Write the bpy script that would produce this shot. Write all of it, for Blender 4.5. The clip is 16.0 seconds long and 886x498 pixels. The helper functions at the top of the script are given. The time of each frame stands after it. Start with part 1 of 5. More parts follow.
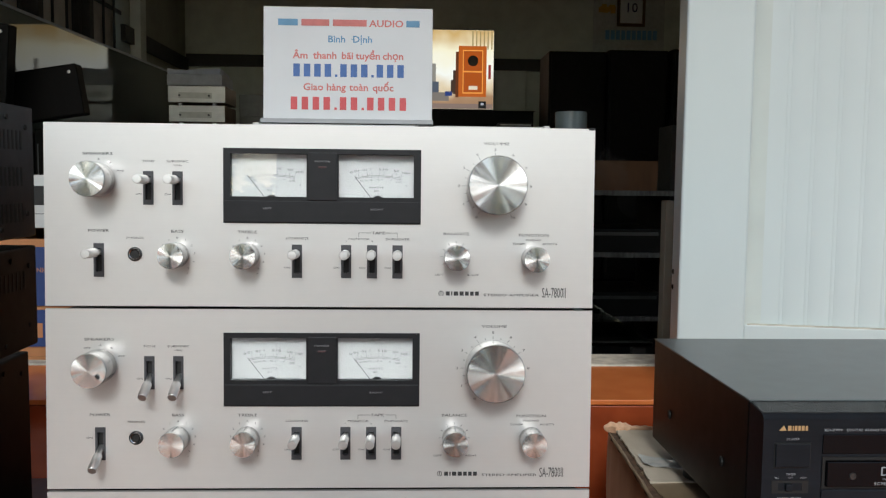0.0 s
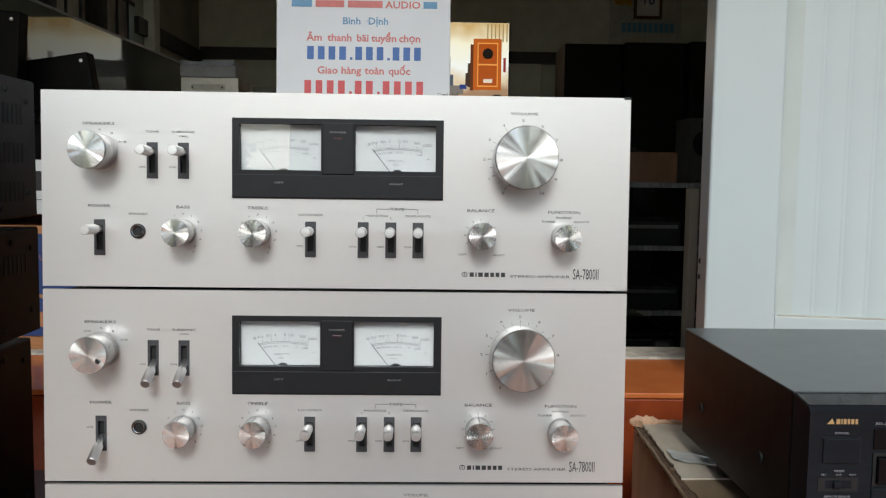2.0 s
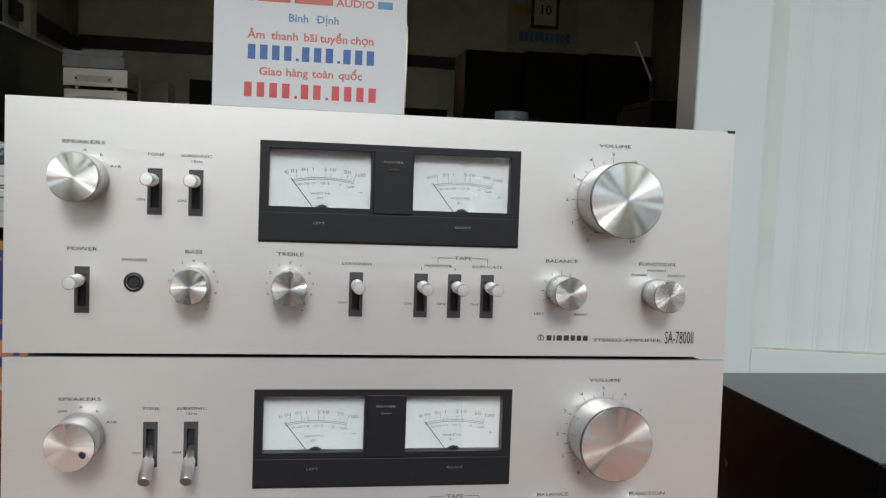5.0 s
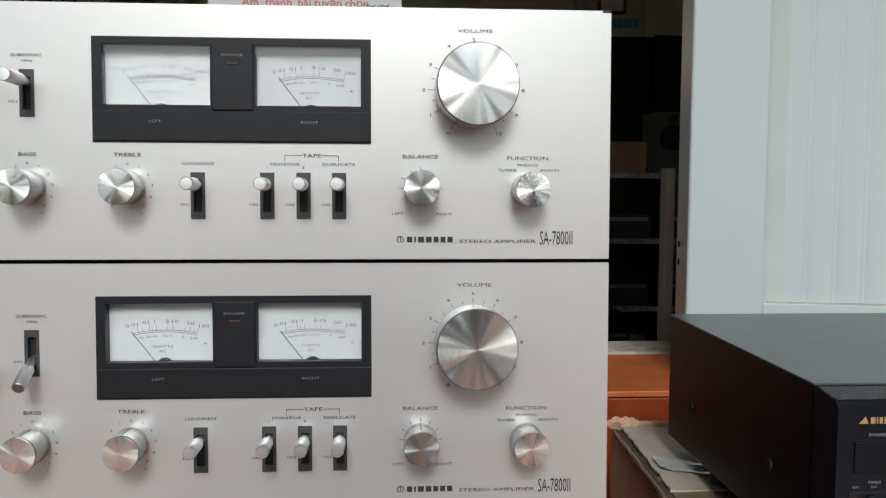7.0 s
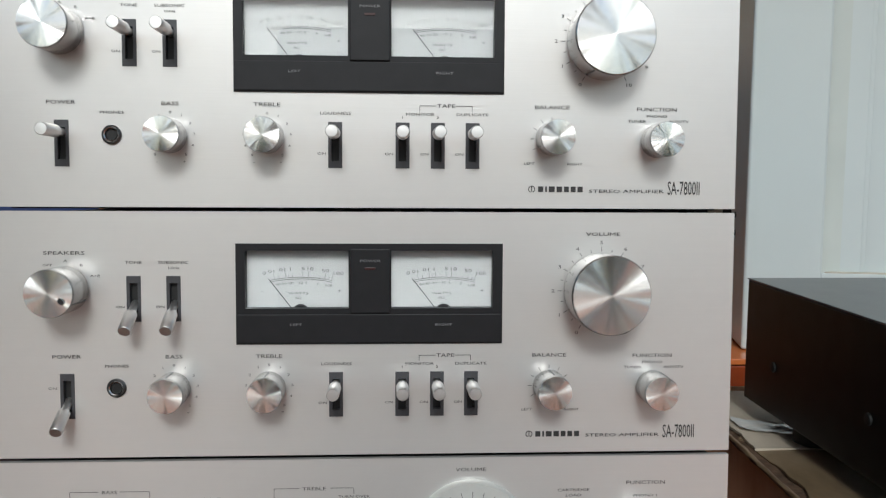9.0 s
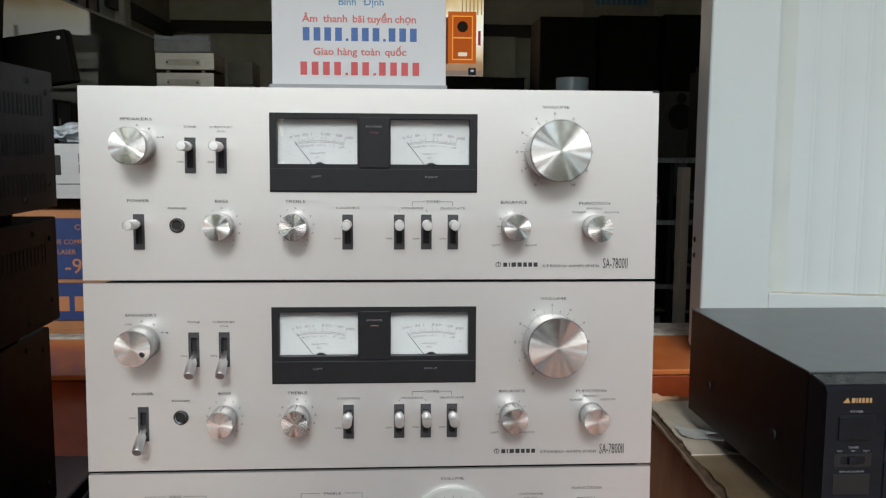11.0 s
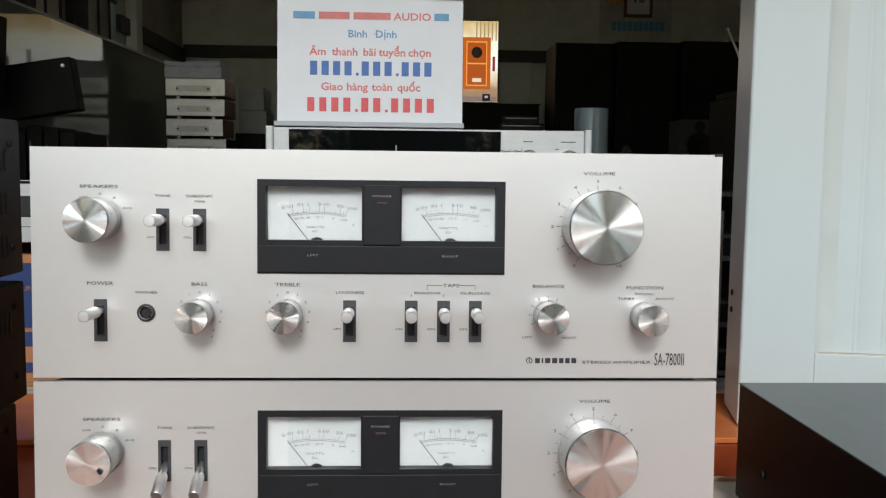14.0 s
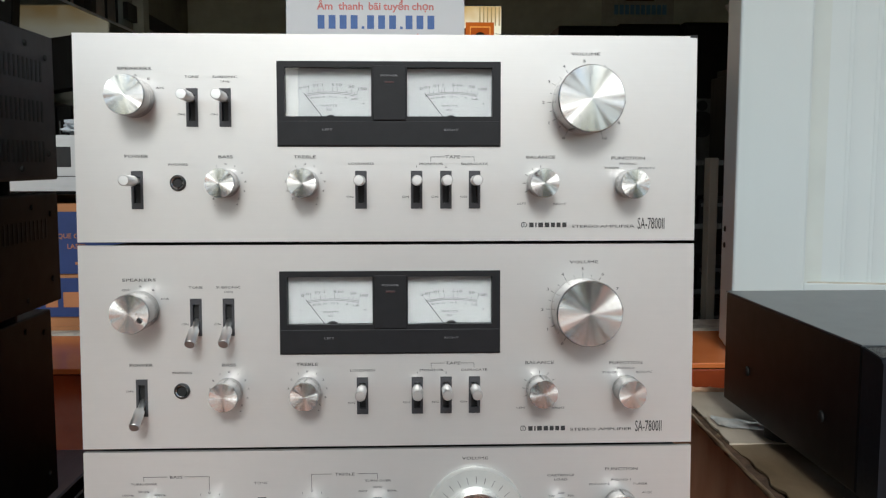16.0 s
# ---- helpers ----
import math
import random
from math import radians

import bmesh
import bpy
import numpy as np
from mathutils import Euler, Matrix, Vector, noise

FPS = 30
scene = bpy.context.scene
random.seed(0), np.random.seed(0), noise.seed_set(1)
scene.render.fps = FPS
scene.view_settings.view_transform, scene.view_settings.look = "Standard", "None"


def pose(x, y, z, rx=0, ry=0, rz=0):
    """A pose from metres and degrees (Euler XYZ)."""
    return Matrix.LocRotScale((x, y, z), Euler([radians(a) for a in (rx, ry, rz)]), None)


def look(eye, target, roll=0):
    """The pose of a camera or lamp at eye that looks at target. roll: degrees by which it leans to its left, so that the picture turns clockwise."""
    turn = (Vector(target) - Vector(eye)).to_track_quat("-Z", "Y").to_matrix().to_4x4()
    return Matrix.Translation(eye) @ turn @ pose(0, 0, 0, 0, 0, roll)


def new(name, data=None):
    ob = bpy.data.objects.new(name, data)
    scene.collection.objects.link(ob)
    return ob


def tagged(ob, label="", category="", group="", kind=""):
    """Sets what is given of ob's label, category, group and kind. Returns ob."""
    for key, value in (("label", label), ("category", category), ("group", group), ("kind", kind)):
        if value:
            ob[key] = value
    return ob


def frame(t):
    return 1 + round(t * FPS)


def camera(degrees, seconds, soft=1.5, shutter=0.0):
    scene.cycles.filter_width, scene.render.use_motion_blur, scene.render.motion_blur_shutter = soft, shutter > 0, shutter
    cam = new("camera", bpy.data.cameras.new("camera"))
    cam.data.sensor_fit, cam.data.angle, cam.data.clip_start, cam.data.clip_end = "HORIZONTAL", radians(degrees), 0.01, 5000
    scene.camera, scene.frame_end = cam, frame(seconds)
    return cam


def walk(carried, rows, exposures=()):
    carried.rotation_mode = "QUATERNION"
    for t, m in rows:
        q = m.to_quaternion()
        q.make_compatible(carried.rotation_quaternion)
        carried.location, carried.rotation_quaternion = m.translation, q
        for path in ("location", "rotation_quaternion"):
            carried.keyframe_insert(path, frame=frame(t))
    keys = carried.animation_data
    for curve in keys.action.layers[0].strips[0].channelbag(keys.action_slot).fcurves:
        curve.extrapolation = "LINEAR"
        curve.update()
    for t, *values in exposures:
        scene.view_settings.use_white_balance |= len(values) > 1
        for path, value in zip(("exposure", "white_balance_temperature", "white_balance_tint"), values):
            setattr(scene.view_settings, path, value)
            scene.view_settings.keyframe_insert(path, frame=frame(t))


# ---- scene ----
# The middle of the amplifier stack is x = 0, its front plates lie in y = 0; H is the height of the first eye.
H = 0.72
cam = camera(53.7, 16.0, 1.25)
METRES, TURN = 1.3517, -2.4
ROWS = [
    (0.0, 0.0, 0.0, 0.0, 0.05, -4.61, -0.61),
    (0.5, 0.0436, 0.0192, -0.0119, 2.21, -4.78, -0.46),
    (1.0, 0.0636, 0.0274, -0.0122, 4.04, -4.88, -0.12),
    (1.5, 0.0394, 0.0334, -0.0136, 4.28, -4.88, -0.2),
    (2.0, -0.0057, 0.0329, -0.0125, 0.91, -4.88, -0.73),
    (2.5, -0.0487, 0.0332, -0.0121, -3.64, -4.83, -1.5),
    (3.0, -0.0963, 0.0381, -0.0167, -6.63, -4.66, -2.19),
    (3.5, -0.1225, 0.0457, -0.0264, -8.42, -4.62, -2.57),
    (4.0, -0.1224, 0.0759, 0.0038, -8.84, -4.86, -2.83),
    (6.5, -0.0103, 0.146, -0.0126, -1.97, -4.08, -0.59),
    (7.0, 0.0086, 0.1375, -0.0404, -1.29, -4.65, -0.23),
    (7.5, 0.0115, 0.1377, -0.0573, -0.76, -5.64, -0.08),
    (8.0, -0.0033, 0.1374, -0.0604, -0.41, -5.61, -0.09),
    (8.5, -0.0421, 0.1388, -0.0608, -0.61, -5.6, -0.27),
    (11.0, -0.0406, 0.0228, -0.0016, -1.06, -6.67, -0.36),
    (11.5, -0.0318, 0.0105, -0.0039, -1.05, -6.55, -0.33),
    (12.0, -0.0295, 0.0244, 0.0105, -0.92, -6.58, -0.53),
    (12.5, -0.037, 0.095, 0.0534, -0.75, -6.86, -0.8),
    (13.0, -0.0427, 0.1194, 0.0707, -0.31, -7.45, -0.92),
    (13.5, -0.0407, 0.1176, 0.0533, -0.36, -6.43, -0.75),
    (14.0, -0.0433, 0.1036, 0.0215, -0.24, -5.23, -0.67),
    (14.5, -0.0373, 0.0934, 0.0017, -0.05, -5.14, -0.67),
    (15.0, -0.0415, 0.0758, -0.0059, -0.03, -5.13, -0.54),
    (15.5, -0.0438, 0.0536, -0.0168, 0.12, -5.3, -0.41),
    (16.0, -0.0413, 0.0556, -0.0349, 0.1, -5.58, 0.01),
]
# stops by which the clip's camera adapts on the way
EXPOSURES = ((0.0, 0.13), (1.0, 0.10), (2.5, 0.05), (3.5, -0.08), (4.0, -0.08), (7.0, -0.03), (8.5, -0.06), (11.0, 0.0), (12.0, 0.02), (12.5, 0.08), (13.0, 0.25), (13.5, 0.26), (14.0, 0.24), (14.5, 0.09), (15.0, 0.04), (16.0, 0.0))
walk(cam, [(t, pose(0.0649, -0.6762, H, 0, 0, TURN) @ pose(METRES * x, METRES * y, METRES * z, 90 + pitch, roll, yaw)) for t, x, y, z, yaw, pitch, roll in ROWS], [(t, e, 5990, 4) for t, e in EXPOSURES])

# ---- light ----
world = bpy.data.worlds.new("sky")
scene.world = world
world.use_nodes = True
wn = world.node_tree.nodes
sky = wn.new("ShaderNodeTexSky")
sky.sky_type, sky.sun_disc = "NISHITA", False
sky.sun_elevation, sky.sun_rotation = radians(34), radians(182)
sky.air_density, sky.dust_density = 1.2, 1.5
wn["Background"].inputs["Strength"].default_value = 0.122
world.node_tree.links.new(sky.outputs[0], wn["Background"].inputs["Color"])
sun = new("sun", bpy.data.lights.new("sun", "SUN"))
sun.data.energy, sun.data.angle, sun.data.color = 1.95, radians(17), (1.0, 0.97, 0.93)
sun.matrix_world = look((-0.2, -5.0, 4.1), (0, 0, 0.6))

# ---- materials ----


def mat(name, colour, rough=0.5, metal=0.0, vary=0.12, scale=30.0, stretch=(1, 1, 1), bump=0.0, bump_scale=200.0, spots=0.0, rough_vary=0.1, aniso=0.0, coat=0.0, second=None):
    """A surface with broad stains and fine grain; scale in repeats per metre; second: a darker or other tone mixed in by the broad stains."""
    m = bpy.data.materials.new(name)
    m.use_nodes = True
    n, l = m.node_tree.nodes, m.node_tree.links
    b = n["Principled BSDF"]
    b.inputs["Metallic"].default_value = metal
    b.inputs["Anisotropic"].default_value = aniso
    b.inputs["Coat Weight"].default_value = coat
    co = n.new("ShaderNodeTexCoord")
    mp = n.new("ShaderNodeMapping")
    mp.inputs["Scale"].default_value = stretch
    l.new(co.outputs["Object"], mp.inputs["Vector"])
    big, fine = n.new("ShaderNodeTexNoise"), n.new("ShaderNodeTexNoise")
    big.inputs["Scale"].default_value, fine.inputs["Scale"].default_value = scale * 0.12, scale
    big.inputs["Detail"].default_value, fine.inputs["Detail"].default_value = 4, 6
    l.new(co.outputs["Object"], big.inputs["Vector"])
    l.new(mp.outputs[0], fine.inputs["Vector"])
    mix = n.new("ShaderNodeMix")
    mix.data_type = "RGBA"
    c2 = second or tuple(c * (1 - 2 * vary) for c in colour)
    mix.inputs["A"].default_value, mix.inputs["B"].default_value = (*colour, 1), (*c2, 1)
    add = n.new("ShaderNodeMath")
    add.operation = "MULTIPLY_ADD"
    l.new(fine.outputs["Fac"], add.inputs[0])
    add.inputs[1].default_value = 0.5
    half = n.new("ShaderNodeMath")
    half.operation = "MULTIPLY"
    half.inputs[1].default_value = 0.5
    l.new(big.outputs["Fac"], half.inputs[0])
    l.new(half.outputs[0], add.inputs[2])
    ramp = n.new("ShaderNodeValToRGB")
    ramp.color_ramp.elements[0].position, ramp.color_ramp.elements[1].position = 0.36, 0.66
    l.new(add.outputs[0], ramp.inputs[0])
    l.new(ramp.outputs[0], mix.inputs["Factor"])
    l.new(mix.outputs["Result"], b.inputs["Base Color"])
    rr = n.new("ShaderNodeMapRange")
    rr.inputs["To Min"].default_value, rr.inputs["To Max"].default_value = max(0.02, rough - rough_vary), min(1, rough + rough_vary)
    l.new(add.outputs[0], rr.inputs["Value"])
    l.new(rr.outputs[0], b.inputs["Roughness"])
    if bump:
        fb = n.new("ShaderNodeTexNoise")
        fb.inputs["Scale"].default_value = bump_scale
        l.new(mp.outputs[0], fb.inputs["Vector"])
        bp = n.new("ShaderNodeBump")
        bp.inputs["Strength"].default_value, bp.inputs["Distance"].default_value = bump, 0.002
        l.new(fb.outputs["Fac"], bp.inputs["Height"])
        l.new(bp.outputs[0], b.inputs["Normal"])
    return m


def spun(name, colour, rough):
    """Lathe-turned aluminium: highlights fan out from the middle."""
    m = mat(name, colour, rough, 1.0, 0.04, 60, aniso=0.88, rough_vary=0.03)
    n, l = m.node_tree.nodes, m.node_tree.links
    tn = n.new("ShaderNodeTangent")
    tn.direction_type, tn.axis = "RADIAL", "Y"
    l.new(tn.outputs[0], n["Principled BSDF"].inputs["Tangent"])
    return m


def glass(name, tint=(1, 1, 1), rough=0.0):
    m = bpy.data.materials.new(name)
    m.use_nodes = True
    b = m.node_tree.nodes["Principled BSDF"]
    b.inputs["Base Color"].default_value = (*tint, 1)
    b.inputs["Transmission Weight"].default_value, b.inputs["Roughness"].default_value, b.inputs["IOR"].default_value = 1, rough, 1.45
    return m


def glow(name, colour, strength):
    m = bpy.data.materials.new(name)
    m.use_nodes = True
    b = m.node_tree.nodes["Principled BSDF"]
    b.inputs["Base Color"].default_value = (0.02, 0.02, 0.02, 1)
    b.inputs["Roughness"].default_value = 0.3
    b.inputs["Emission Color"].default_value, b.inputs["Emission Strength"].default_value = (*colour, 1), strength
    return m


ALU = mat("brushed_aluminium", (0.67, 0.655, 0.635), 0.40, 0.60, 0.012, 900, (0.02, 1, 1), 0.03, 1500, rough_vary=0.03)
SPUN = spun("spun_aluminium", (0.86, 0.85, 0.835), 0.25)
DIALRING = mat("pale_dial_ring", (0.60, 0.60, 0.57), 0.3, 0.35, 0.06, 120)
TURNED = mat("turned_aluminium", (0.50, 0.49, 0.48), 0.2, 1.0, 0.05, 300, (1, 0.05, 1))
CHROME = mat("chromed_lever", (0.80, 0.79, 0.775), 0.40, 1.0, 0.03, 60)
RIM = mat("dark_knob_rim", (0.12, 0.12, 0.12), 0.3, 0.8, 0.1, 60)
BEZEL = mat("black_satin_plastic", (0.011, 0.011, 0.013), 0.5, 0, 0.15, 80, bump=0.04)
BEZEL.node_tree.nodes["Principled BSDF"].inputs["Specular IOR Level"].default_value = 0.3
SLOT = mat("grey_slot_plastic", (0.05, 0.05, 0.055), 0.5, 0, 0.1, 80)
DARK = mat("black_void_plastic", (0.008, 0.008, 0.008), 0.6, 0, 0.1, 80)
INK = mat("dark_grey_print", (0.03, 0.029, 0.03), 0.6, 0, 0.05, 80)
METERINK = mat("grey_meter_print", (0.10, 0.10, 0.10), 0.6, 0, 0.05, 80)
PALEINK = mat("pale_print", (0.55, 0.56, 0.58), 0.6, 0, 0.05, 80)
CARD = mat("meter_card", (0.41, 0.42, 0.415), 0.6, 0, 0.02, 60)
PANE = glass("clear_pane")
DECKINK = mat("silver_grey_print", (0.33, 0.34, 0.36), 0.5, 0, 0.05, 80)
DIMINK = mat("dim_grey_print", (0.20, 0.20, 0.21), 0.6, 0, 0.05, 80)
LED = mat("dark_red_lamp", (0.05, 0.012, 0.012), 0.3, 0, 0.1, 80)
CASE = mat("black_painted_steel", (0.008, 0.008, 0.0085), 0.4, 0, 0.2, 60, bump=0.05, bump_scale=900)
CASE.node_tree.nodes["Principled BSDF"].inputs["Specular IOR Level"].default_value = 0.2
BLACKCASE = mat("matt_black_steel", (0.007, 0.007, 0.0075), 0.5, 0, 0.2, 60, bump=0.05, bump_scale=900)
BLACKCASE.node_tree.nodes["Principled BSDF"].inputs["Specular IOR Level"].default_value = 0.18
# lighter copy of the black steel: light on the top unit's side as colour
GREYCASE = mat("black_steel_lightened", (0.030, 0.030, 0.033), 0.5, 0, 0.2, 60, bump=0.05, bump_scale=900)
# matt dark colour of the added block behind the camera
BLOCKER = mat("dark_blocker_matt", (0.035, 0.03, 0.028), 0.8, 0, 0.2, 12, bump=0.1)
GLOSS = mat("gloss_black_acrylic", (0.004, 0.004, 0.005), 0.06, 0, 0.05, 20, rough_vary=0.01)
# grey of the vent bars includes the sky they reflect at grazing angles
VENTBAR = mat("vent_frame_sheen", (0.17, 0.155, 0.15), 0.4, 0, 0.15, 60)
AMPLID = mat("black_steel_lid", (0.012, 0.012, 0.012), 0.5, 0, 0.2, 40)
DECKFRONT = mat("black_brushed_front", (0.013, 0.0155, 0.020), 0.32, 0, 0.2, 200, (0.05, 1, 1), bump=0.03)
DECKFRONT.node_tree.nodes["Principled BSDF"].inputs["Specular IOR Level"].default_value = 0.18
GLOSS.node_tree.nodes["Principled BSDF"].inputs["Specular IOR Level"].default_value = 0.22
# the deck lid's grazing reflection is put into this paler base colour
CASE_TOP = mat("black_lid_with_sheen", (0.080, 0.090, 0.095), 0.3, 0, 0.12, 40, bump=0.03, bump_scale=900, rough_vary=0.02)
RUBBER = mat("black_rubber", (0.012, 0.012, 0.012), 0.7, 0, 0.2, 60)
WHITE = mat("white_enamel", (0.575, 0.63, 0.628), 0.30, 0, 0.025, 6, rough_vary=0.05)
GRIME = mat("yellowed_sealant", (0.52, 0.49, 0.40), 0.6, 0, 0.25, 40)
PAPER = mat("printed_paper", (0.77, 0.78, 0.80), 0.45, 0, 0.03, 14)
GREYEDGE = mat("grey_acrylic_edge", (0.42, 0.43, 0.45), 0.35, 0, 0.08, 20)
RED = mat("red_print", (0.72, 0.10, 0.11), 0.5, 0, 0.08, 200)
PALERED = mat("faded_red_print", (0.75, 0.22, 0.20), 0.5, 0, 0.12, 60)
BLUE = mat("blue_print", (0.07, 0.17, 0.48), 0.5, 0, 0.08, 200)
PALEBLUE = mat("faded_blue_print", (0.16, 0.36, 0.58), 0.5, 0, 0.1, 60)
# tread tile: bright sky reflection on the glaze is added to the orange
TILE = mat("orange_tile_with_sheen", (0.64, 0.20, 0.055), 0.18, 0, 0.2, 18, rough_vary=0.08, second=(0.52, 0.14, 0.038))
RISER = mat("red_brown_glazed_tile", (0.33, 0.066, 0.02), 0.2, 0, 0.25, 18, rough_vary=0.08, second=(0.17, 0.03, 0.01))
GROUT = mat("pale_grout", (0.42, 0.33, 0.22), 0.9, 0, 0.2, 60, bump=0.3)
CEMENT = mat("chipped_cement", (0.66, 0.60, 0.50), 0.9, 0, 0.3, 50, bump=0.5, bump_scale=120)
DARKCARTON = mat("dark_brown_carton", (0.20, 0.095, 0.04), 0.7, 0, 0.2, 25, (1, 1, 0.3), 0.1)
CARTON = mat("brown_carton", (0.44, 0.195, 0.075), 0.7, 0, 0.15, 25, (1, 1, 0.3), 0.1)
OLDCARTON = mat("scuffed_old_carton", (0.70, 0.47, 0.31), 0.8, 0, 0.3, 26, (1, 1, 0.35), bump=0.35, bump_scale=90, second=(0.42, 0.22, 0.12))
OLIVE = mat("soiled_carton_flap", (0.27, 0.205, 0.13), 0.5, 0, 0.3, 34, (1, 0.4, 1), bump=0.4, bump_scale=70, second=(0.13, 0.09, 0.05))
TORN = mat("torn_carton_edge", (0.15, 0.09, 0.055), 0.9, 0, 0.4, 120, bump=0.5, bump_scale=200)
CRATE = mat("dark_brown_panel", (0.10, 0.045, 0.02), 0.35, 0, 0.3, 20, (1, 8, 1))
NAVY = mat("navy_print", (0.016, 0.04, 0.15), 0.6, 0, 0.15, 30)
TAN = mat("tan_print", (0.40, 0.17, 0.07), 0.7, 0, 0.1, 30)
OCHRE = mat("dark_ochre_print", (0.10, 0.06, 0.03), 0.6, 0, 0.1, 30)
FILM = mat("grey_film_roll", (0.36, 0.43, 0.44), 0.25, 0.0, 0.12, 12, (3, 3, 0.1), coat=0.4)
CHAMPAGNE = mat("champagne_aluminium", (0.76, 0.75, 0.71), 0.4, 0.6, 0.06, 200, (0.05, 1, 1))
SILVER = mat("silver_aluminium", (0.58, 0.59, 0.59), 0.4, 0.6, 0.04, 300, (0.05, 1, 1))
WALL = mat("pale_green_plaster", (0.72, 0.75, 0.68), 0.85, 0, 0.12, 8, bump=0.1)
# side walls: darker and more olive than the back wall
WALLDARK = mat("darker_olive_tone", (0.36, 0.36, 0.29), 0.85, 0, 0.15, 6, bump=0.1)
CEIL = mat("white_ceiling", (0.8, 0.8, 0.77), 0.9, 0, 0.1, 6)
FRIEZE = mat("black_trim", (0.015, 0.014, 0.013), 0.5, 0, 0.2, 20)
INFLOOR = mat("dark_polished_floor", (0.06, 0.04, 0.03), 0.1, 0, 0.25, 10, rough_vary=0.03)
SPEAKER = mat("black_veneer", (0.009, 0.0085, 0.008), 0.55, 0, 0.2, 30, (1, 1, 0.1))
SPEAKER.node_tree.nodes["Principled BSDF"].inputs["Specular IOR Level"].default_value = 0.15
CLOTH = mat("black_grille_cloth", (0.01, 0.01, 0.01), 0.95, 0, 0.3, 400)
WOOD = mat("brown_bench_wood", (0.13, 0.05, 0.022), 0.35, 0, 0.25, 25, (1, 0.1, 1), 0.1)
IRON = mat("dark_iron", (0.03, 0.026, 0.024), 0.6, 0.3, 0.2, 40)
PANEGREY = mat("dusty_window_pane", (0.42, 0.31, 0.22), 0.5, 0, 0.25, 10)
PANEGREY.node_tree.nodes["Principled BSDF"].inputs["Transmission Weight"].default_value = 0.45
GOLD = mat("gold_print", (0.75, 0.55, 0.28), 0.35, 0.7, 0.05, 60)
GROUND = mat("porch_tile_ground", (0.58, 0.205, 0.08), 0.35, 0, 0.2, 3, second=(0.46, 0.15, 0.055))
WORN = mat("worn_pale_paper", (0.56, 0.50, 0.41), 0.6, 0, 0.3, 40, (1, 0.35, 1), bump=0.4, bump_scale=60, second=(0.36, 0.30, 0.22))
REVEAL = mat("yellowed_white_reveal", (0.575, 0.62, 0.59), 0.3, 0, 0.06, 10)
YARD = mat("yard_concrete", (0.22, 0.21, 0.18), 0.9, 0, 0.2, 3, bump=0.3, bump_scale=30)
LEAF = mat("leaf_green", (0.06, 0.10, 0.03), 0.5, 0, 0.3, 20)
BARK = mat("bark", (0.16, 0.11, 0.07), 0.9, 0, 0.3, 30, bump=0.5, bump_scale=60)
PLASTIC = mat("plastic_with_glints", (0.75, 0.78, 0.8), 0.12, 0, 0.1, 60)
# glints on the clear film are painted as whitish, denser patches of alpha
pb, pa = PLASTIC.node_tree.nodes["Principled BSDF"], PLASTIC.node_tree.nodes.new("ShaderNodeTexNoise")
pa.inputs["Scale"].default_value, pa.inputs["Detail"].default_value, pa.inputs["Distortion"].default_value = 28, 5, 1.5
pm = PLASTIC.node_tree.nodes.new("ShaderNodeMapRange")
for key_, v_ in (("From Min", 0.54), ("From Max", 0.76), ("To Min", 0.03), ("To Max", 0.45)):
    pm.inputs[key_].default_value = v_
PLASTIC.node_tree.links.new(pa.outputs["Fac"], pm.inputs["Value"])
PLASTIC.node_tree.links.new(pm.outputs[0], pb.inputs["Alpha"])
BAG = mat("milky_plastic_bag", (0.62, 0.66, 0.70), 0.3, 0, 0.15, 30)

# ---- building helpers ----


def box_bm(x0, x1, y0, y1, z0, z1, bevel=0.0, seg=2):
    bm = bmesh.new()
    bmesh.ops.create_cube(bm, size=1, matrix=Matrix.Translation(((x0 + x1) / 2, (y0 + y1) / 2, (z0 + z1) / 2)) @ Matrix.Diagonal((x1 - x0, y1 - y0, z1 - z0, 1)))
    if bevel:
        bmesh.ops.bevel(bm, geom=bm.edges[:], offset=bevel, segments=seg, affect="EDGES", profile=0.5)
    return bm


def add_box(bm, x0, x1, y0, y1, z0, z1):
    bmesh.ops.create_cube(bm, size=1, matrix=Matrix.Translation(((x0 + x1) / 2, (y0 + y1) / 2, (z0 + z1) / 2)) @ Matrix.Diagonal((x1 - x0, y1 - y0, z1 - z0, 1)))
    return bm


def lathe_bm(profile, segments=48, axis="Y", caps=True):
    """Turned solid; profile of (radius, place along the axis)."""
    bm = bmesh.new()
    rings = []
    for r, h in profile:
        ring = []
        for i in range(segments):
            a = 2 * math.pi * i / segments
            c, s = r * math.cos(a), r * math.sin(a)
            ring.append(bm.verts.new((c, h, s) if axis == "Y" else (c, s, h)))
        rings.append(ring)
    for a, b in zip(rings, rings[1:]):
        for i in range(segments):
            j = (i + 1) % segments
            bm.faces.new((a[i], a[j], b[j], b[i]))
    if caps:
        bm.faces.new(rings[0])
        bm.faces.new(rings[-1])
    bmesh.ops.recalc_face_normals(bm, faces=bm.faces[:])
    return bm


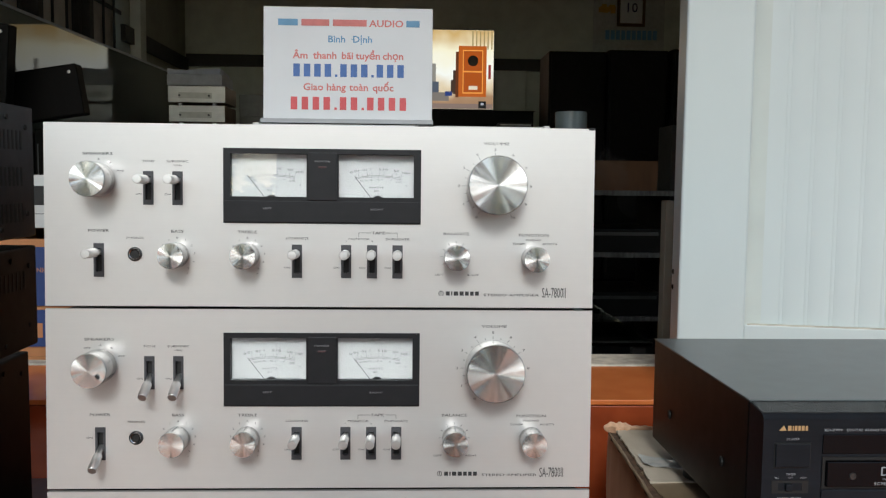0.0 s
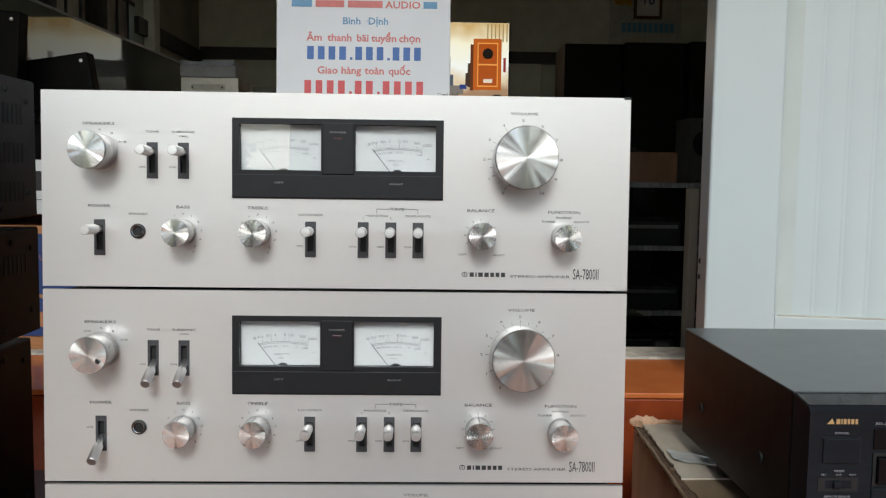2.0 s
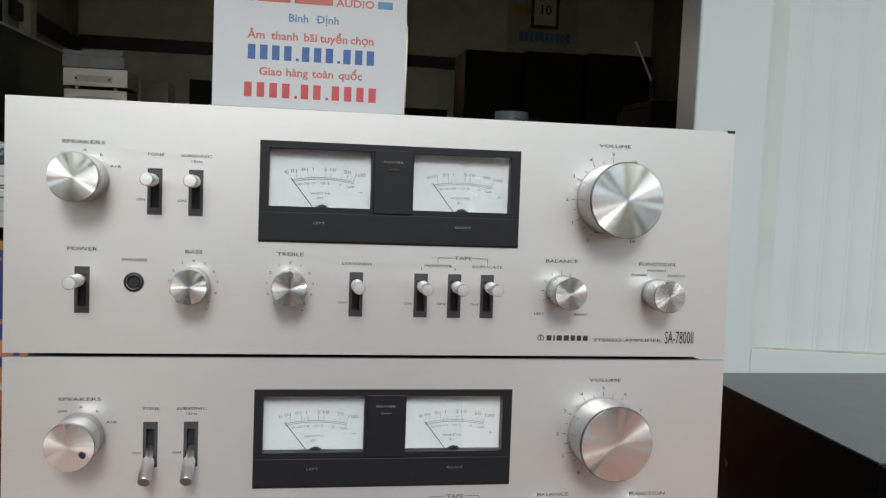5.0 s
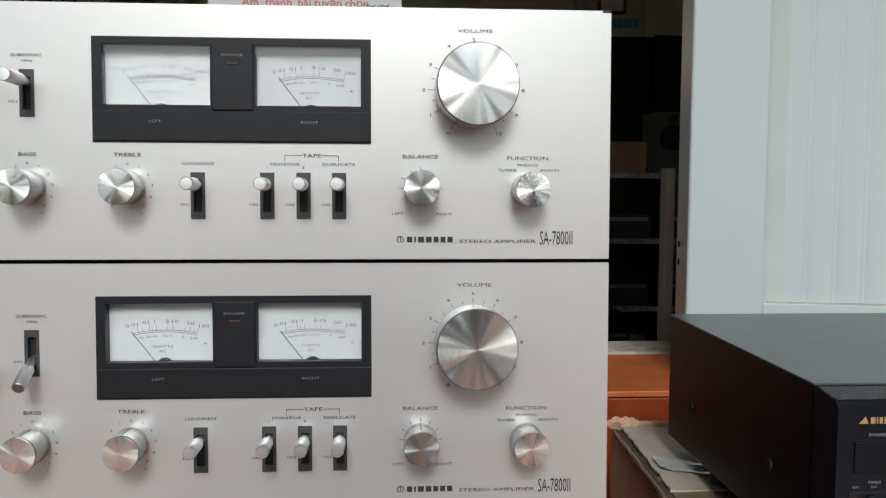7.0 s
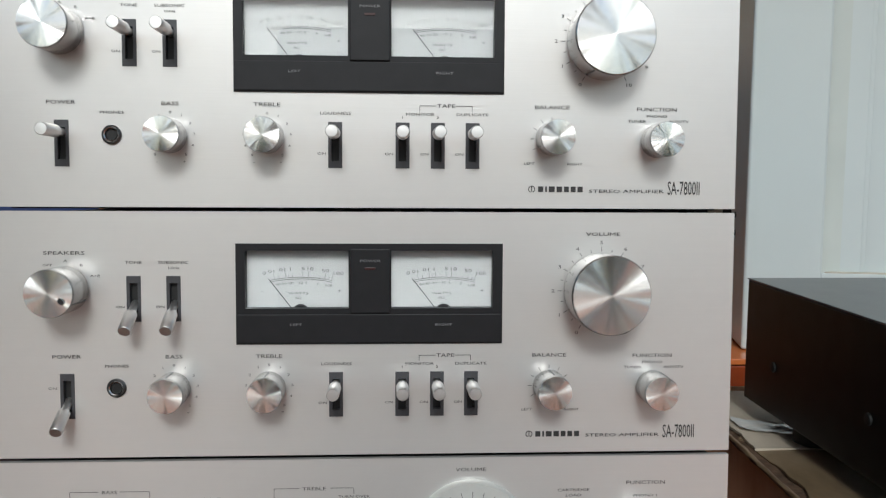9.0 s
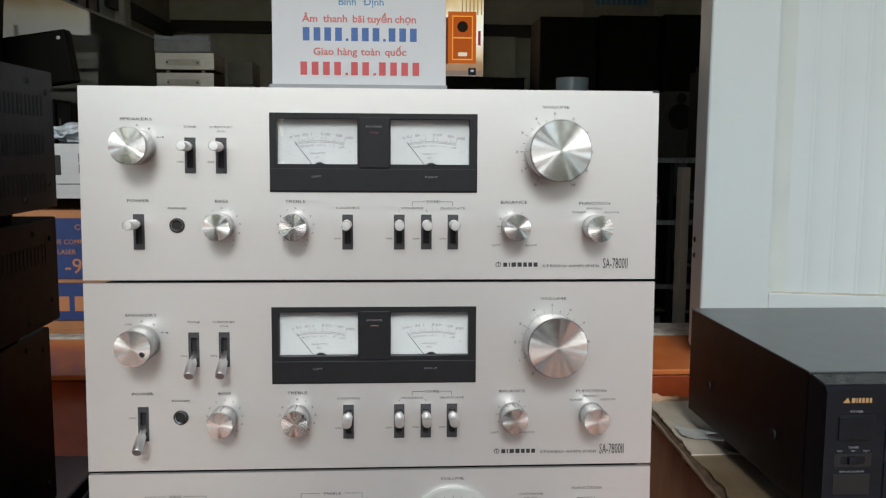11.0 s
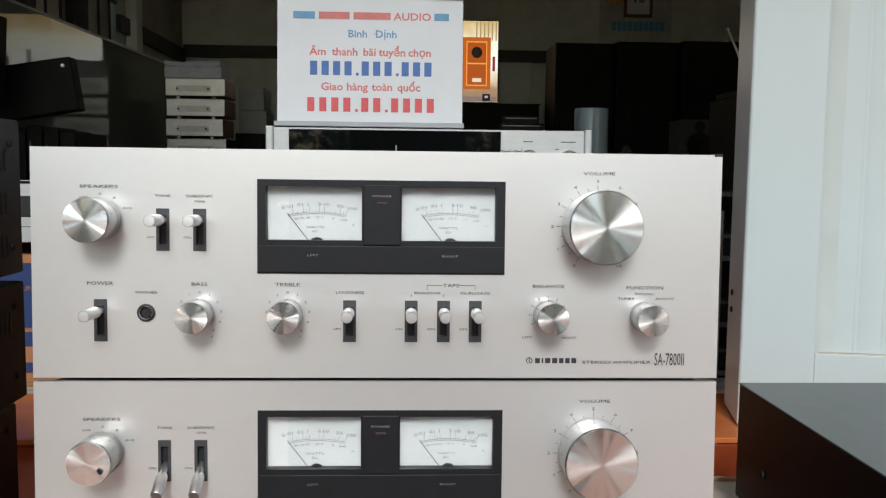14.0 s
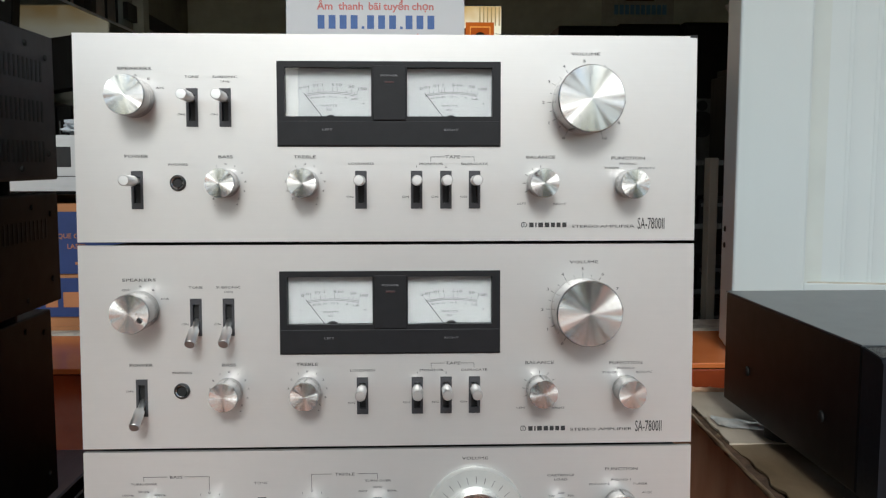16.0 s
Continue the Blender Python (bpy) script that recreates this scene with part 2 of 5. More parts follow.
def plate_bm(w, h, y0, y1, holes):
    """An upright plate from z = 0 to h with square holes (x0, x1, z0, z1), front at y0."""
    xs = sorted({-w / 2, w / 2, *[v for q in holes for v in q[:2]]})
    zs = sorted({0, h, *[v for q in holes for v in q[2:]]})
    solid = lambda i, k: 0 <= i < len(xs) - 1 and 0 <= k < len(zs) - 1 and not any(q[0] < (xs[i] + xs[i + 1]) / 2 < q[1] and q[2] < (zs[k] + zs[k + 1]) / 2 < q[3] for q in holes)
    bm, made = bmesh.new(), {}

    def v(x, y, z):
        key = (x, y, z)
        if key not in made:
            made[key] = bm.verts.new(key)
        return made[key]

    for i in range(len(xs) - 1):
        for k in range(len(zs) - 1):
            if not solid(i, k):
                continue
            a, b, c, d = xs[i], xs[i + 1], zs[k], zs[k + 1]
            bm.faces.new((v(a, y0, c), v(b, y0, c), v(b, y0, d), v(a, y0, d)))
            bm.faces.new((v(a, y1, c), v(a, y1, d), v(b, y1, d), v(b, y1, c)))
            for di, dk, p, q in ((-1, 0, (a, d), (a, c)), (1, 0, (b, c), (b, d)), (0, -1, (a, c), (b, c)), (0, 1, (b, d), (a, d))):
                if not solid(i + di, k + dk):
                    bm.faces.new((v(p[0], y0, p[1]), v(p[0], y1, p[1]), v(q[0], y1, q[1]), v(q[0], y0, q[1])))
    bmesh.ops.recalc_face_normals(bm, faces=bm.faces[:])
    return bm


def part(name, bm, material, parent=None, label="", smooth=False, at=None):
    me = bpy.data.meshes.new(name)
    bm.to_mesh(me)
    bm.free()
    me.materials.append(material)
    if smooth:
        for p in me.polygons:
            p.use_smooth = True
        me.set_sharp_from_angle(angle=radians(35))
    ob = new(name, me)
    if parent:
        ob.parent = parent
    if at is not None:
        ob.matrix_basis = at if isinstance(at, Matrix) else Matrix.Translation(at)
    if label:
        ob["label"] = label
    return ob


def thing(name, m, label, category, group="", kind=""):
    ob = new(name)
    ob.empty_display_size = 0.05
    ob.matrix_basis = m
    return tagged(ob, label, category, group, kind)


def structure(name, bm, material, label="", at=None, smooth=False):
    ob = part(name, bm, material, None, label, smooth, at)
    return tagged(ob, label, "", "", "structure")


def words(entries, y, sx=1.0, bold=0.0):
    """Flat lettering as one mesh: entries of (text, x, z, letter height), centred on x, z, facing -y."""
    bm = bmesh.new()
    for text, x, z, size, *more in entries:
        cu = bpy.data.curves.new("lettering", "FONT")
        cu.body, cu.size, cu.align_x, cu.align_y, cu.resolution_u = text, size / 0.70, "CENTER", "BOTTOM_BASELINE", 2
        cu.offset = bold * size
        ob = bpy.data.objects.new("lettering", cu)
        scene.collection.objects.link(ob)
        bpy.context.view_layer.update()
        me = bpy.data.meshes.new_from_object(ob.evaluated_get(bpy.context.evaluated_depsgraph_get()))
        wide = more[0] if more else sx
        me.transform(Matrix.Translation((x, y, z - size / 2)) @ Matrix.Rotation(radians(90), 4, "X") @ Matrix.Diagonal((wide, 1, 1, 1)))
        bm.from_mesh(me)
        bpy.data.meshes.remove(me)
        bpy.data.objects.remove(ob)
        bpy.data.curves.remove(cu)
    return bm


def legends(parent, entries, y, sx, material, label="", bold=0.0, name="legend"):
    """Printed words, each one a part of its own."""
    for e in entries:
        part(name, words([e], y, sx, bold), material, parent, label)


def bars(bm, entries, y):
    """Flat printed bars x0, x1, z0, z1."""
    for x0, x1, z0, z1 in entries:
        bm.faces.new([bm.verts.new(p) for p in ((x0, y, z0), (x1, y, z0), (x1, y, z1), (x0, y, z1))])
    return bm


def stroke(bm, p, q, w, y):
    """A thin printed line in the upright plane y."""
    d = Vector((q[0] - p[0], q[1] - p[1])).normalized()
    n = Vector((-d.y, d.x)) * w / 2
    bm.faces.new([bm.verts.new((a, y, b)) for a, b in ((p[0] + n.x, p[1] + n.y), (q[0] + n.x, q[1] + n.y), (q[0] - n.x, q[1] - n.y), (p[0] - n.x, p[1] - n.y))])


def arc(bm, cx, cz, r, a0, a1, w, y, steps=18):
    pts = [(cx + r * math.sin(radians(a0 + (a1 - a0) * i / steps)), cz + r * math.cos(radians(a0 + (a1 - a0) * i / steps))) for i in range(steps + 1)]
    for p, q in zip(pts, pts[1:]):
        stroke(bm, p, q, w, y)


# ---- the setting ----
FLOOR = H - 0.33     # top of the tiled ledge
STEP = 0.60          # front of the tiled ledge
SHOP = 0.02          # floor of the shop behind the ledge

# Ground, shop floor and the tiled step
structure("ground", box_bm(-60, 60, -80, 60, -0.3, -0.012), YARD, "grey concrete yard in front of the shop")
structure("porch_floor", box_bm(-3.2, 3.2, -3.4, STEP, -0.012, 0.0), GROUND, "worn orange tiled porch floor")
structure("shop_floor", box_bm(-1.75, 2.9, 0.93, 6.6, SHOP - 0.03, SHOP), INFLOOR, "dark polished floor of the shop")
structure("floor_base", box_bm(-3.2, 3.2, STEP + 0.012, 0.93, 0.0, FLOOR - 0.012), GROUT, "mortar core of the tiled step")
structure("threshold", box_bm(-3.2, 3.2, 0.835, 0.928, FLOOR - 0.012, FLOOR + 0.006, 0.004), CEMENT, "chipped pale cement threshold strip")
tread = structure("step_tread", box_bm(-3.2, 3.2, STEP + 0.006, 0.835, FLOOR - 0.0119, FLOOR - 0.003), GROUT, "orange glazed tiles, sky sheen put into their colour, with pale grout on the step")
riser = structure("step_riser", box_bm(-3.2, 3.2, STEP + 0.002, STEP + 0.0119, 0.0, FLOOR - 0.0121), GROUT, "red-brown glazed tiles with pale grout on the riser")

# Shop walls, ceiling
structure("wall_back", box_bm(-1.9, 3.0, 6.5, 6.65, SHOP, 3.0), WALL, "pale greenish plaster back wall")
structure("wall_left", plate_bm(5.55, 2.98, -0.07, 0.07, [(-1.45, 1.35, 1.15, 2.32)]), WALLDARK, "side wall with a window, darker and more olive than the back wall", at=pose(-1.78, 3.72, SHOP, 0, 0, 90))
structure("wall_right", box_bm(2.8, 2.95, 0.93, 6.5, SHOP, 3.0), WALLDARK, "side wall, darker and more olive than the back wall")
structure("ceiling", box_bm(-3.2, 3.2, 0.60, 6.65, 3.0, 3.12), CEIL, "dull white ceiling of the shop")
# roof out of view, added to block the upper sky above the stack
structure("unseen_porch_roof", box_bm(-3.4, 3.4, -2.0, 0.598, 2.9, 3.0), CEIL, "unseen white porch roof, added to block the upper sky")
structure("wall_front_1", box_bm(-3.2, -1.85, 0.80, 0.93, FLOOR, 3.0), WALL, "pale plaster front wall beside the opening")
structure("wall_front_2", box_bm(1.75, 3.2, 0.80, 0.93, FLOOR, 3.0), WALL, "pale plaster front wall beside the opening")
# unseen dark block behind the camera, added to darken the amplifiers' reflections
structure("light_blocker", box_bm(-0.19, 0.25, -1.32, -1.02, 0.0, 0.95, 0.02), BLOCKER, "unseen dark block added to darken the panels' reflections")
structure("lintel", box_bm(-1.85, 1.75, 0.80, 0.93, 2.45, 3.0), WALL, "pale plaster lintel over the shop opening")
structure("trim", box_bm(-1.7, 2.8, 6.47, 6.5, H + 0.875, H + 0.97), FRIEZE, "black band across the back wall")
structure("trim_side", box_bm(-1.71, -1.68, 4.9, 6.47, H + 0.83, H + 0.93), FRIEZE, "black band across the side wall")

# Window with iron bars in the side wall
win = thing("window_1", pose(-1.78, 3.72, FLOOR), "dark iron-barred window with dusty panes", "window", kind="structure")
for k in range(4):
    y = -1.4 + 0.69 * k
    part("window_frame", box_bm(-0.05, 0.075, y - 0.035, y + 0.035, 0.781, 1.949, 0.006), IRON, win)
for z in (0.80, 1.93):
    part("window_frame", box_bm(-0.05, 0.07, -1.45, 1.35, z - 0.018, z + 0.018, 0.004), IRON, win)
for k in range(4):
    part("pane", box_bm(-0.03, -0.022, -1.36 + 0.69 * k, min(1.345, -0.75 + 0.69 * k), 0.82, 1.91), PANEGREY, win)
for k in range(14):
    y = -1.3 + 0.19 * k
    part("bar", lathe_bm([(0.008, 0.82), (0.008, 1.91)], 8, "Z"), IRON, win, at=(0.035, y, 0))
for z in (1.05, 1.35, 1.65):
    part("bar", box_bm(0.025, 0.032, -1.42, 1.32, z - 0.012, z + 0.012), IRON, win)
structure("window_jamb", box_bm(-1.709, -1.64, 5.08, 5.2, FLOOR + 0.75, FLOOR + 2.0, 0.004), WALL, "pale plaster window jamb")

# Glazed sliding screen along the side wall
screen = thing("glass_screen", pose(-1.36, 3.6, SHOP, 0, 0, -1.5), "dark reflecting glass screen in a thin metal frame", "glass screen", kind="structure")
# opaque pane: reflections and the paler wall behind are put into its colour
part("pane", box_bm(-0.004, 0.004, -2.3, 1.1, 0.02, 1.30), mat("pane_reflection_tint", (0.16, 0.17, 0.145), 0.03, 0, 0.05, 4, rough_vary=0.01), screen)
part("rail", box_bm(-0.006, 0.006, -2.3, 1.1, 1.30, 1.312, 0.002), GREYEDGE, screen, "pale top edge")
part("rail", box_bm(-0.012, 0.012, -2.3, 1.1, 0.0, 0.02, 0.003), IRON, screen)

# Platform behind the ledge that carries the cartons
pf_ = thing("platform", pose(0, 0, SHOP), "low dark wooden platform behind the tiled ledge", "platform", kind="structure")
part("deck", box_bm(-1.05, 0.375, 0.9305, 1.42, FLOOR - SHOP - 0.03, FLOOR - SHOP, 0.002), CRATE, pf_)
for x in (-1.0, -0.3, 0.30):
    part("leg", box_bm(x, x + 0.05, 1.30, 1.35, 0.0, FLOOR - SHOP - 0.0305), CRATE, pf_)

# White door leaf, standing half open in front of the shop
leaf = thing("door_1", pose(0.485, 0.65, FLOOR, 0, 0, -12), "glossy white enamelled metal door with a ribbed panel", "door", kind="structure")
TOPZ = 2.25
RAIL = H - 0.219 - FLOOR
part("stile", box_bm(0, 0.10, 0, 0.12, 0.004, TOPZ, 0.004, 3), WHITE, leaf)
part("stile", box_bm(0.78, 0.88, 0, 0.12, 0.004, TOPZ, 0.004, 3), WHITE, leaf)
part("rail", box_bm(0.1003, 0.7797, 0.0030, 0.118, 0.004, RAIL, 0.0006), WHITE, leaf)
part("rail", box_bm(0.1003, 0.7797, 0.002, 0.118, TOPZ - 0.12, TOPZ, 0.003), WHITE, leaf)
inf = bmesh.new()
prof, x = [(0.1250, 0.0110)], 0.150
while x < 0.77:
    prof += [(x - 0.0012, 0.0110), (x, 0.0115), (x + 0.0014, 0.0111), (x + 0.0046, 0.0111), (x + 0.0060, 0.0115), (x + 0.0072, 0.0110)]
    x += 0.0365
prof.append((0.7798, 0.0110))
cols = [(inf.verts.new((a, b, RAIL)), inf.verts.new((a, b, TOPZ - 0.12))) for a, b in prof]
for (a, b), (c, d) in zip(cols, cols[1:]):
    inf.faces.new((a, c, d, b))
part("infill", inf, WHITE, leaf, "ribbed white sheet infill", True)
rv = bmesh.new()
rows = [(rv.verts.new((a, b, RAIL)), rv.verts.new((a, b, TOPZ - 0.12))) for a, b in ((0.1001, 0.0035), (0.1040, 0.0058), (0.1110, 0.0090), (0.1180, 0.0105), (0.1250, 0.0110))]
for (a, b), (c, d) in zip(rows, rows[1:]):
    rv.faces.new((a, c, d, b))
part("reveal", rv, REVEAL, leaf, "slightly yellowed hollow moulding", True)
part("backing", box_bm(0.1002, 0.7798, 0.034, 0.060, RAIL, TOPZ - 0.12), WHITE, leaf)
part("sealant", box_bm(0.1045, 0.77, 0.0034, 0.0108, RAIL - 0.0004, RAIL + 0.0018, 0.0004), GRIME, leaf, "yellowed sealant bead")
for z in (H - 0.172, H - 0.147):
    part("screw", lathe_bm([(0.0045, -0.001), (0.004, -0.003), (0.002, -0.0035)], 16), IRON, leaf, at=pose(-0.0001, 0.075, z - FLOOR, 0, 0, -90))

# ---- the amplifiers ----
PW, PH = 0.4222, 0.140
A4BODY = 0.38


def cap_bm(r, y0, y1, seed):
    """A lathe-turned end face: a shallow cone whose surface ripples slightly round the axis."""
    bm, n_ = bmesh.new(), 160
    rnd = random.Random(seed)
    amp = [(k, rnd.uniform(0, 6.28), rnd.uniform(0.4, 1.0)) for k in (4, 6, 7, 10, 13, 18)]
    rim, low = [], []
    for i in range(n_):
        a = 2 * math.pi * i / n_
        dz = sum(math.sin(k * a + p) * w / k for k, p, w in amp) * r * 0.066
        rim.append(bm.verts.new((r * math.sin(a), y1 + dz * 0.9, r * math.cos(a))))
        low.append(bm.verts.new((r * math.sin(a), y0, r * math.cos(a))))
    tip = bm.verts.new((0, y1 - 0.0003, 0))
    for i in range(n_):
        j = (i + 1) % n_
        bm.faces.new((tip, rim[i], rim[j]))
        bm.faces.new((rim[i], low[i], low[j], rim[j]))
    bmesh.ops.recalc_face_normals(bm, faces=bm.faces[:])
    return bm


def knob(parent, x, z, r, depth, mark=None):
    k = part("knob", lathe_bm([(r * 0.9, -0.0002), (r * 1.0, -0.0022), (r * 1.0, -depth + 0.0008), (r * 0.992, -depth + 0.0003), (r * 0.975, -depth)], 56), TURNED, parent, "turned aluminium knob", True, (x, 0, z))
    part("cap", cap_bm(r * 0.972, -depth + 0.0016, -depth - 0.0006, int(x * 9999)), SPUN, k, "spun aluminium cap", True)
    part("rim", lathe_bm([(r * 1.003, -depth + 0.0012), (r * 1.003, -depth + 0.0008)], 56), RIM, k, "thin dark rim")
    if mark is not None:
        part("pointer", box_bm(-0.0005, 0.0005, -depth + 0.003, -0.003, r * 0.985, r * 1.012), RIM, k, "dark pointer line", at=pose(0, 0, 0, 0, mark, 0))
    return k


def switch(parent, x, z, down, h=0.0258):
    s = part("switch", plate_bm(0.0079, h, -0.0004, 0.003, [(-0.0022, 0.0022, 0.0040, h - 0.0040)]), SLOT, parent, "dark slotted switch plate", at=(x, 0, z - h / 2))
    part("recess", box_bm(-0.0024, 0.0024, 0.0031, 0.004, 0.003, h - 0.003), DARK, s)
    tilt, dz, e = ((0, 0.0190, 0.0290), (30, 0.0086, 0.0225))[down]
    part("lever", lathe_bm([(0.0022, 0.003), (0.0022, -e * 0.22), (0.0031, -e * 0.28), (0.0035, -e * 0.34), (0.0035, -e + 0.0006), (0.0031, -e), (0.0002, -e - 0.0001)], 28), CHROME, s, "polished metal bat lever", True, pose(0, 0, dz, tilt, 0, 0))
    return s


def meter(parent, name, x0, x1, z0, z1):
    """A backed white meter card with its printed scale and needle; the card lies 7 mm behind the plate."""
    y = 0.007
    c = part("meter", box_bm(x0 - 0.001, x1 + 0.001, y, y + 0.001, z0 - 0.004, z1 + 0.002), CARD, parent, "white level meter card with printed scale")
    cx = (x0 + x1) / 2 + 0.0013
    ink = bmesh.new()
    R, mid = 0.082, z0 + 0.0172
    up = lambda u, rise: mid + rise - u * u / (2 * R)
    for rise in (0.0, -0.0010):
        for k in range(20):
            u, w = -0.0180 + 0.0018 * k, -0.0180 + 0.0018 * (k + 1)
            stroke(ink, (cx + u, up(u, rise)), (cx + w, up(w, rise)), 0.00028, y - 0.0003)
    for u, long in ((-0.0148, 1), (-0.0120, 0), (-0.0083, 1), (-0.0066, 0), (-0.0046, 1), (0.0013, 1), (0.0044, 1), (0.0108, 0), (0.0138, 1), (0.0160, 0), (0.0178, 1)):
        stroke(ink, (cx + u, up(u, 0.0002)), (cx + u * 1.04, up(u, 0.0030 if long else 0.0018)), 0.00022, y - 0.0003)
    big = []
    for u, t in ((-0.0207, "0"), (-0.0163, "01"), (-0.0101, "01"), (-0.0057, "1"), (0.0015, "5"), (0.0054, "10"), (0.0142, "50"), (0.0214, "100")):
        big.append((t, cx + u, up(u, 0.0050), 0.0020))
    for u, t in ((-0.0129, "40"), (-0.0093, "30"), (-0.0055, "20"), (0.0, "10"), (0.0033, "5"), (0.0100, "0"), (0.0160, "3dB")):
        big.append((t, cx + u, up(u, -0.0032), 0.0013))
    zz = z0 + 0.0079
    big += [("WATTS", cx - 0.0013, zz, 0.0015), ("8Ω", cx - 0.0013, zz - 0.0027, 0.0013), ("-", x0 + 0.0085, zz + 0.0014, 0.002), ("+", x1 - 0.0055, zz + 0.0014, 0.002)]
    lt = words(big, y - 0.0003, 1.6)
    me = bpy.data.meshes.new("tmp")
    ink.to_mesh(me)
    lt.from_mesh(me)
    ink.free()
    bpy.data.meshes.remove(me)
    part("scale", lt, METERINK, c, "dark printed watt scale")
    nd = bmesh.new()
    stroke(nd, (cx - 0.0052, z0 - 0.0005), (cx - 0.0182, mid - 0.0008), 0.00042, y - 0.0012)
    part("needle", nd, INK, c, "thin black needle")
    part("pivot", lathe_bm([(0.0052, y - 0.0005), (0.0045, y - 0.0028), (0.001, y - 0.0032)], 28), BEZEL, c, "black pivot cover", True, (cx, 0, z0 - 0.0035))
    return c


def body(parent, w=0.408, top=0.1395):
    part("case", box_bm(-w / 2, w / 2, 0.0120, A4BODY, -0.0011, top - 0.004, 0.0008), CASE, parent, "black steel case")
    lid = part("lid", box_bm(-w / 2 + 0.001, w / 2 - 0.001, 0.006, A4BODY - 0.002, top - 0.0039, top - 0.0015, 0.0008), AMPLID, parent, "black lid with vents")
    vents = [(-0.1050 + 0.0195 * k, -0.0897 + 0.0195 * k, 0.012, 0.212) for k in range(11)]
    fr_ = part("vent_frame", plate_bm(0.224, 0.224, -0.0004, 0.0004, vents), VENTBAR, lid, "vent frame with the sky's sheen put into its grey", at=pose(0.045, 0.022, top - 0.0005, -90, 0, 0))
    for x0, x1, z0, z1 in vents:
        part("vent_mesh", box_bm(x0, x1, 0.0002, 0.0006, z0, z1), DARK, fr_, "black vent mesh")
    for x, y in ((-0.16, 0.05), (0.16, 0.05), (-0.16, 0.33), (0.16, 0.33)):
        part("foot", lathe_bm([(0.014, 0.0061), (0.016, -0.0015)], 20, "Z"), RUBBER, parent, at=(x, y, 0))


def leaning(z):
    """The stack leans back by two degrees."""
    return pose(0, (z - (H - 0.10)) * math.tan(radians(2)), z, -2, 0, 0)


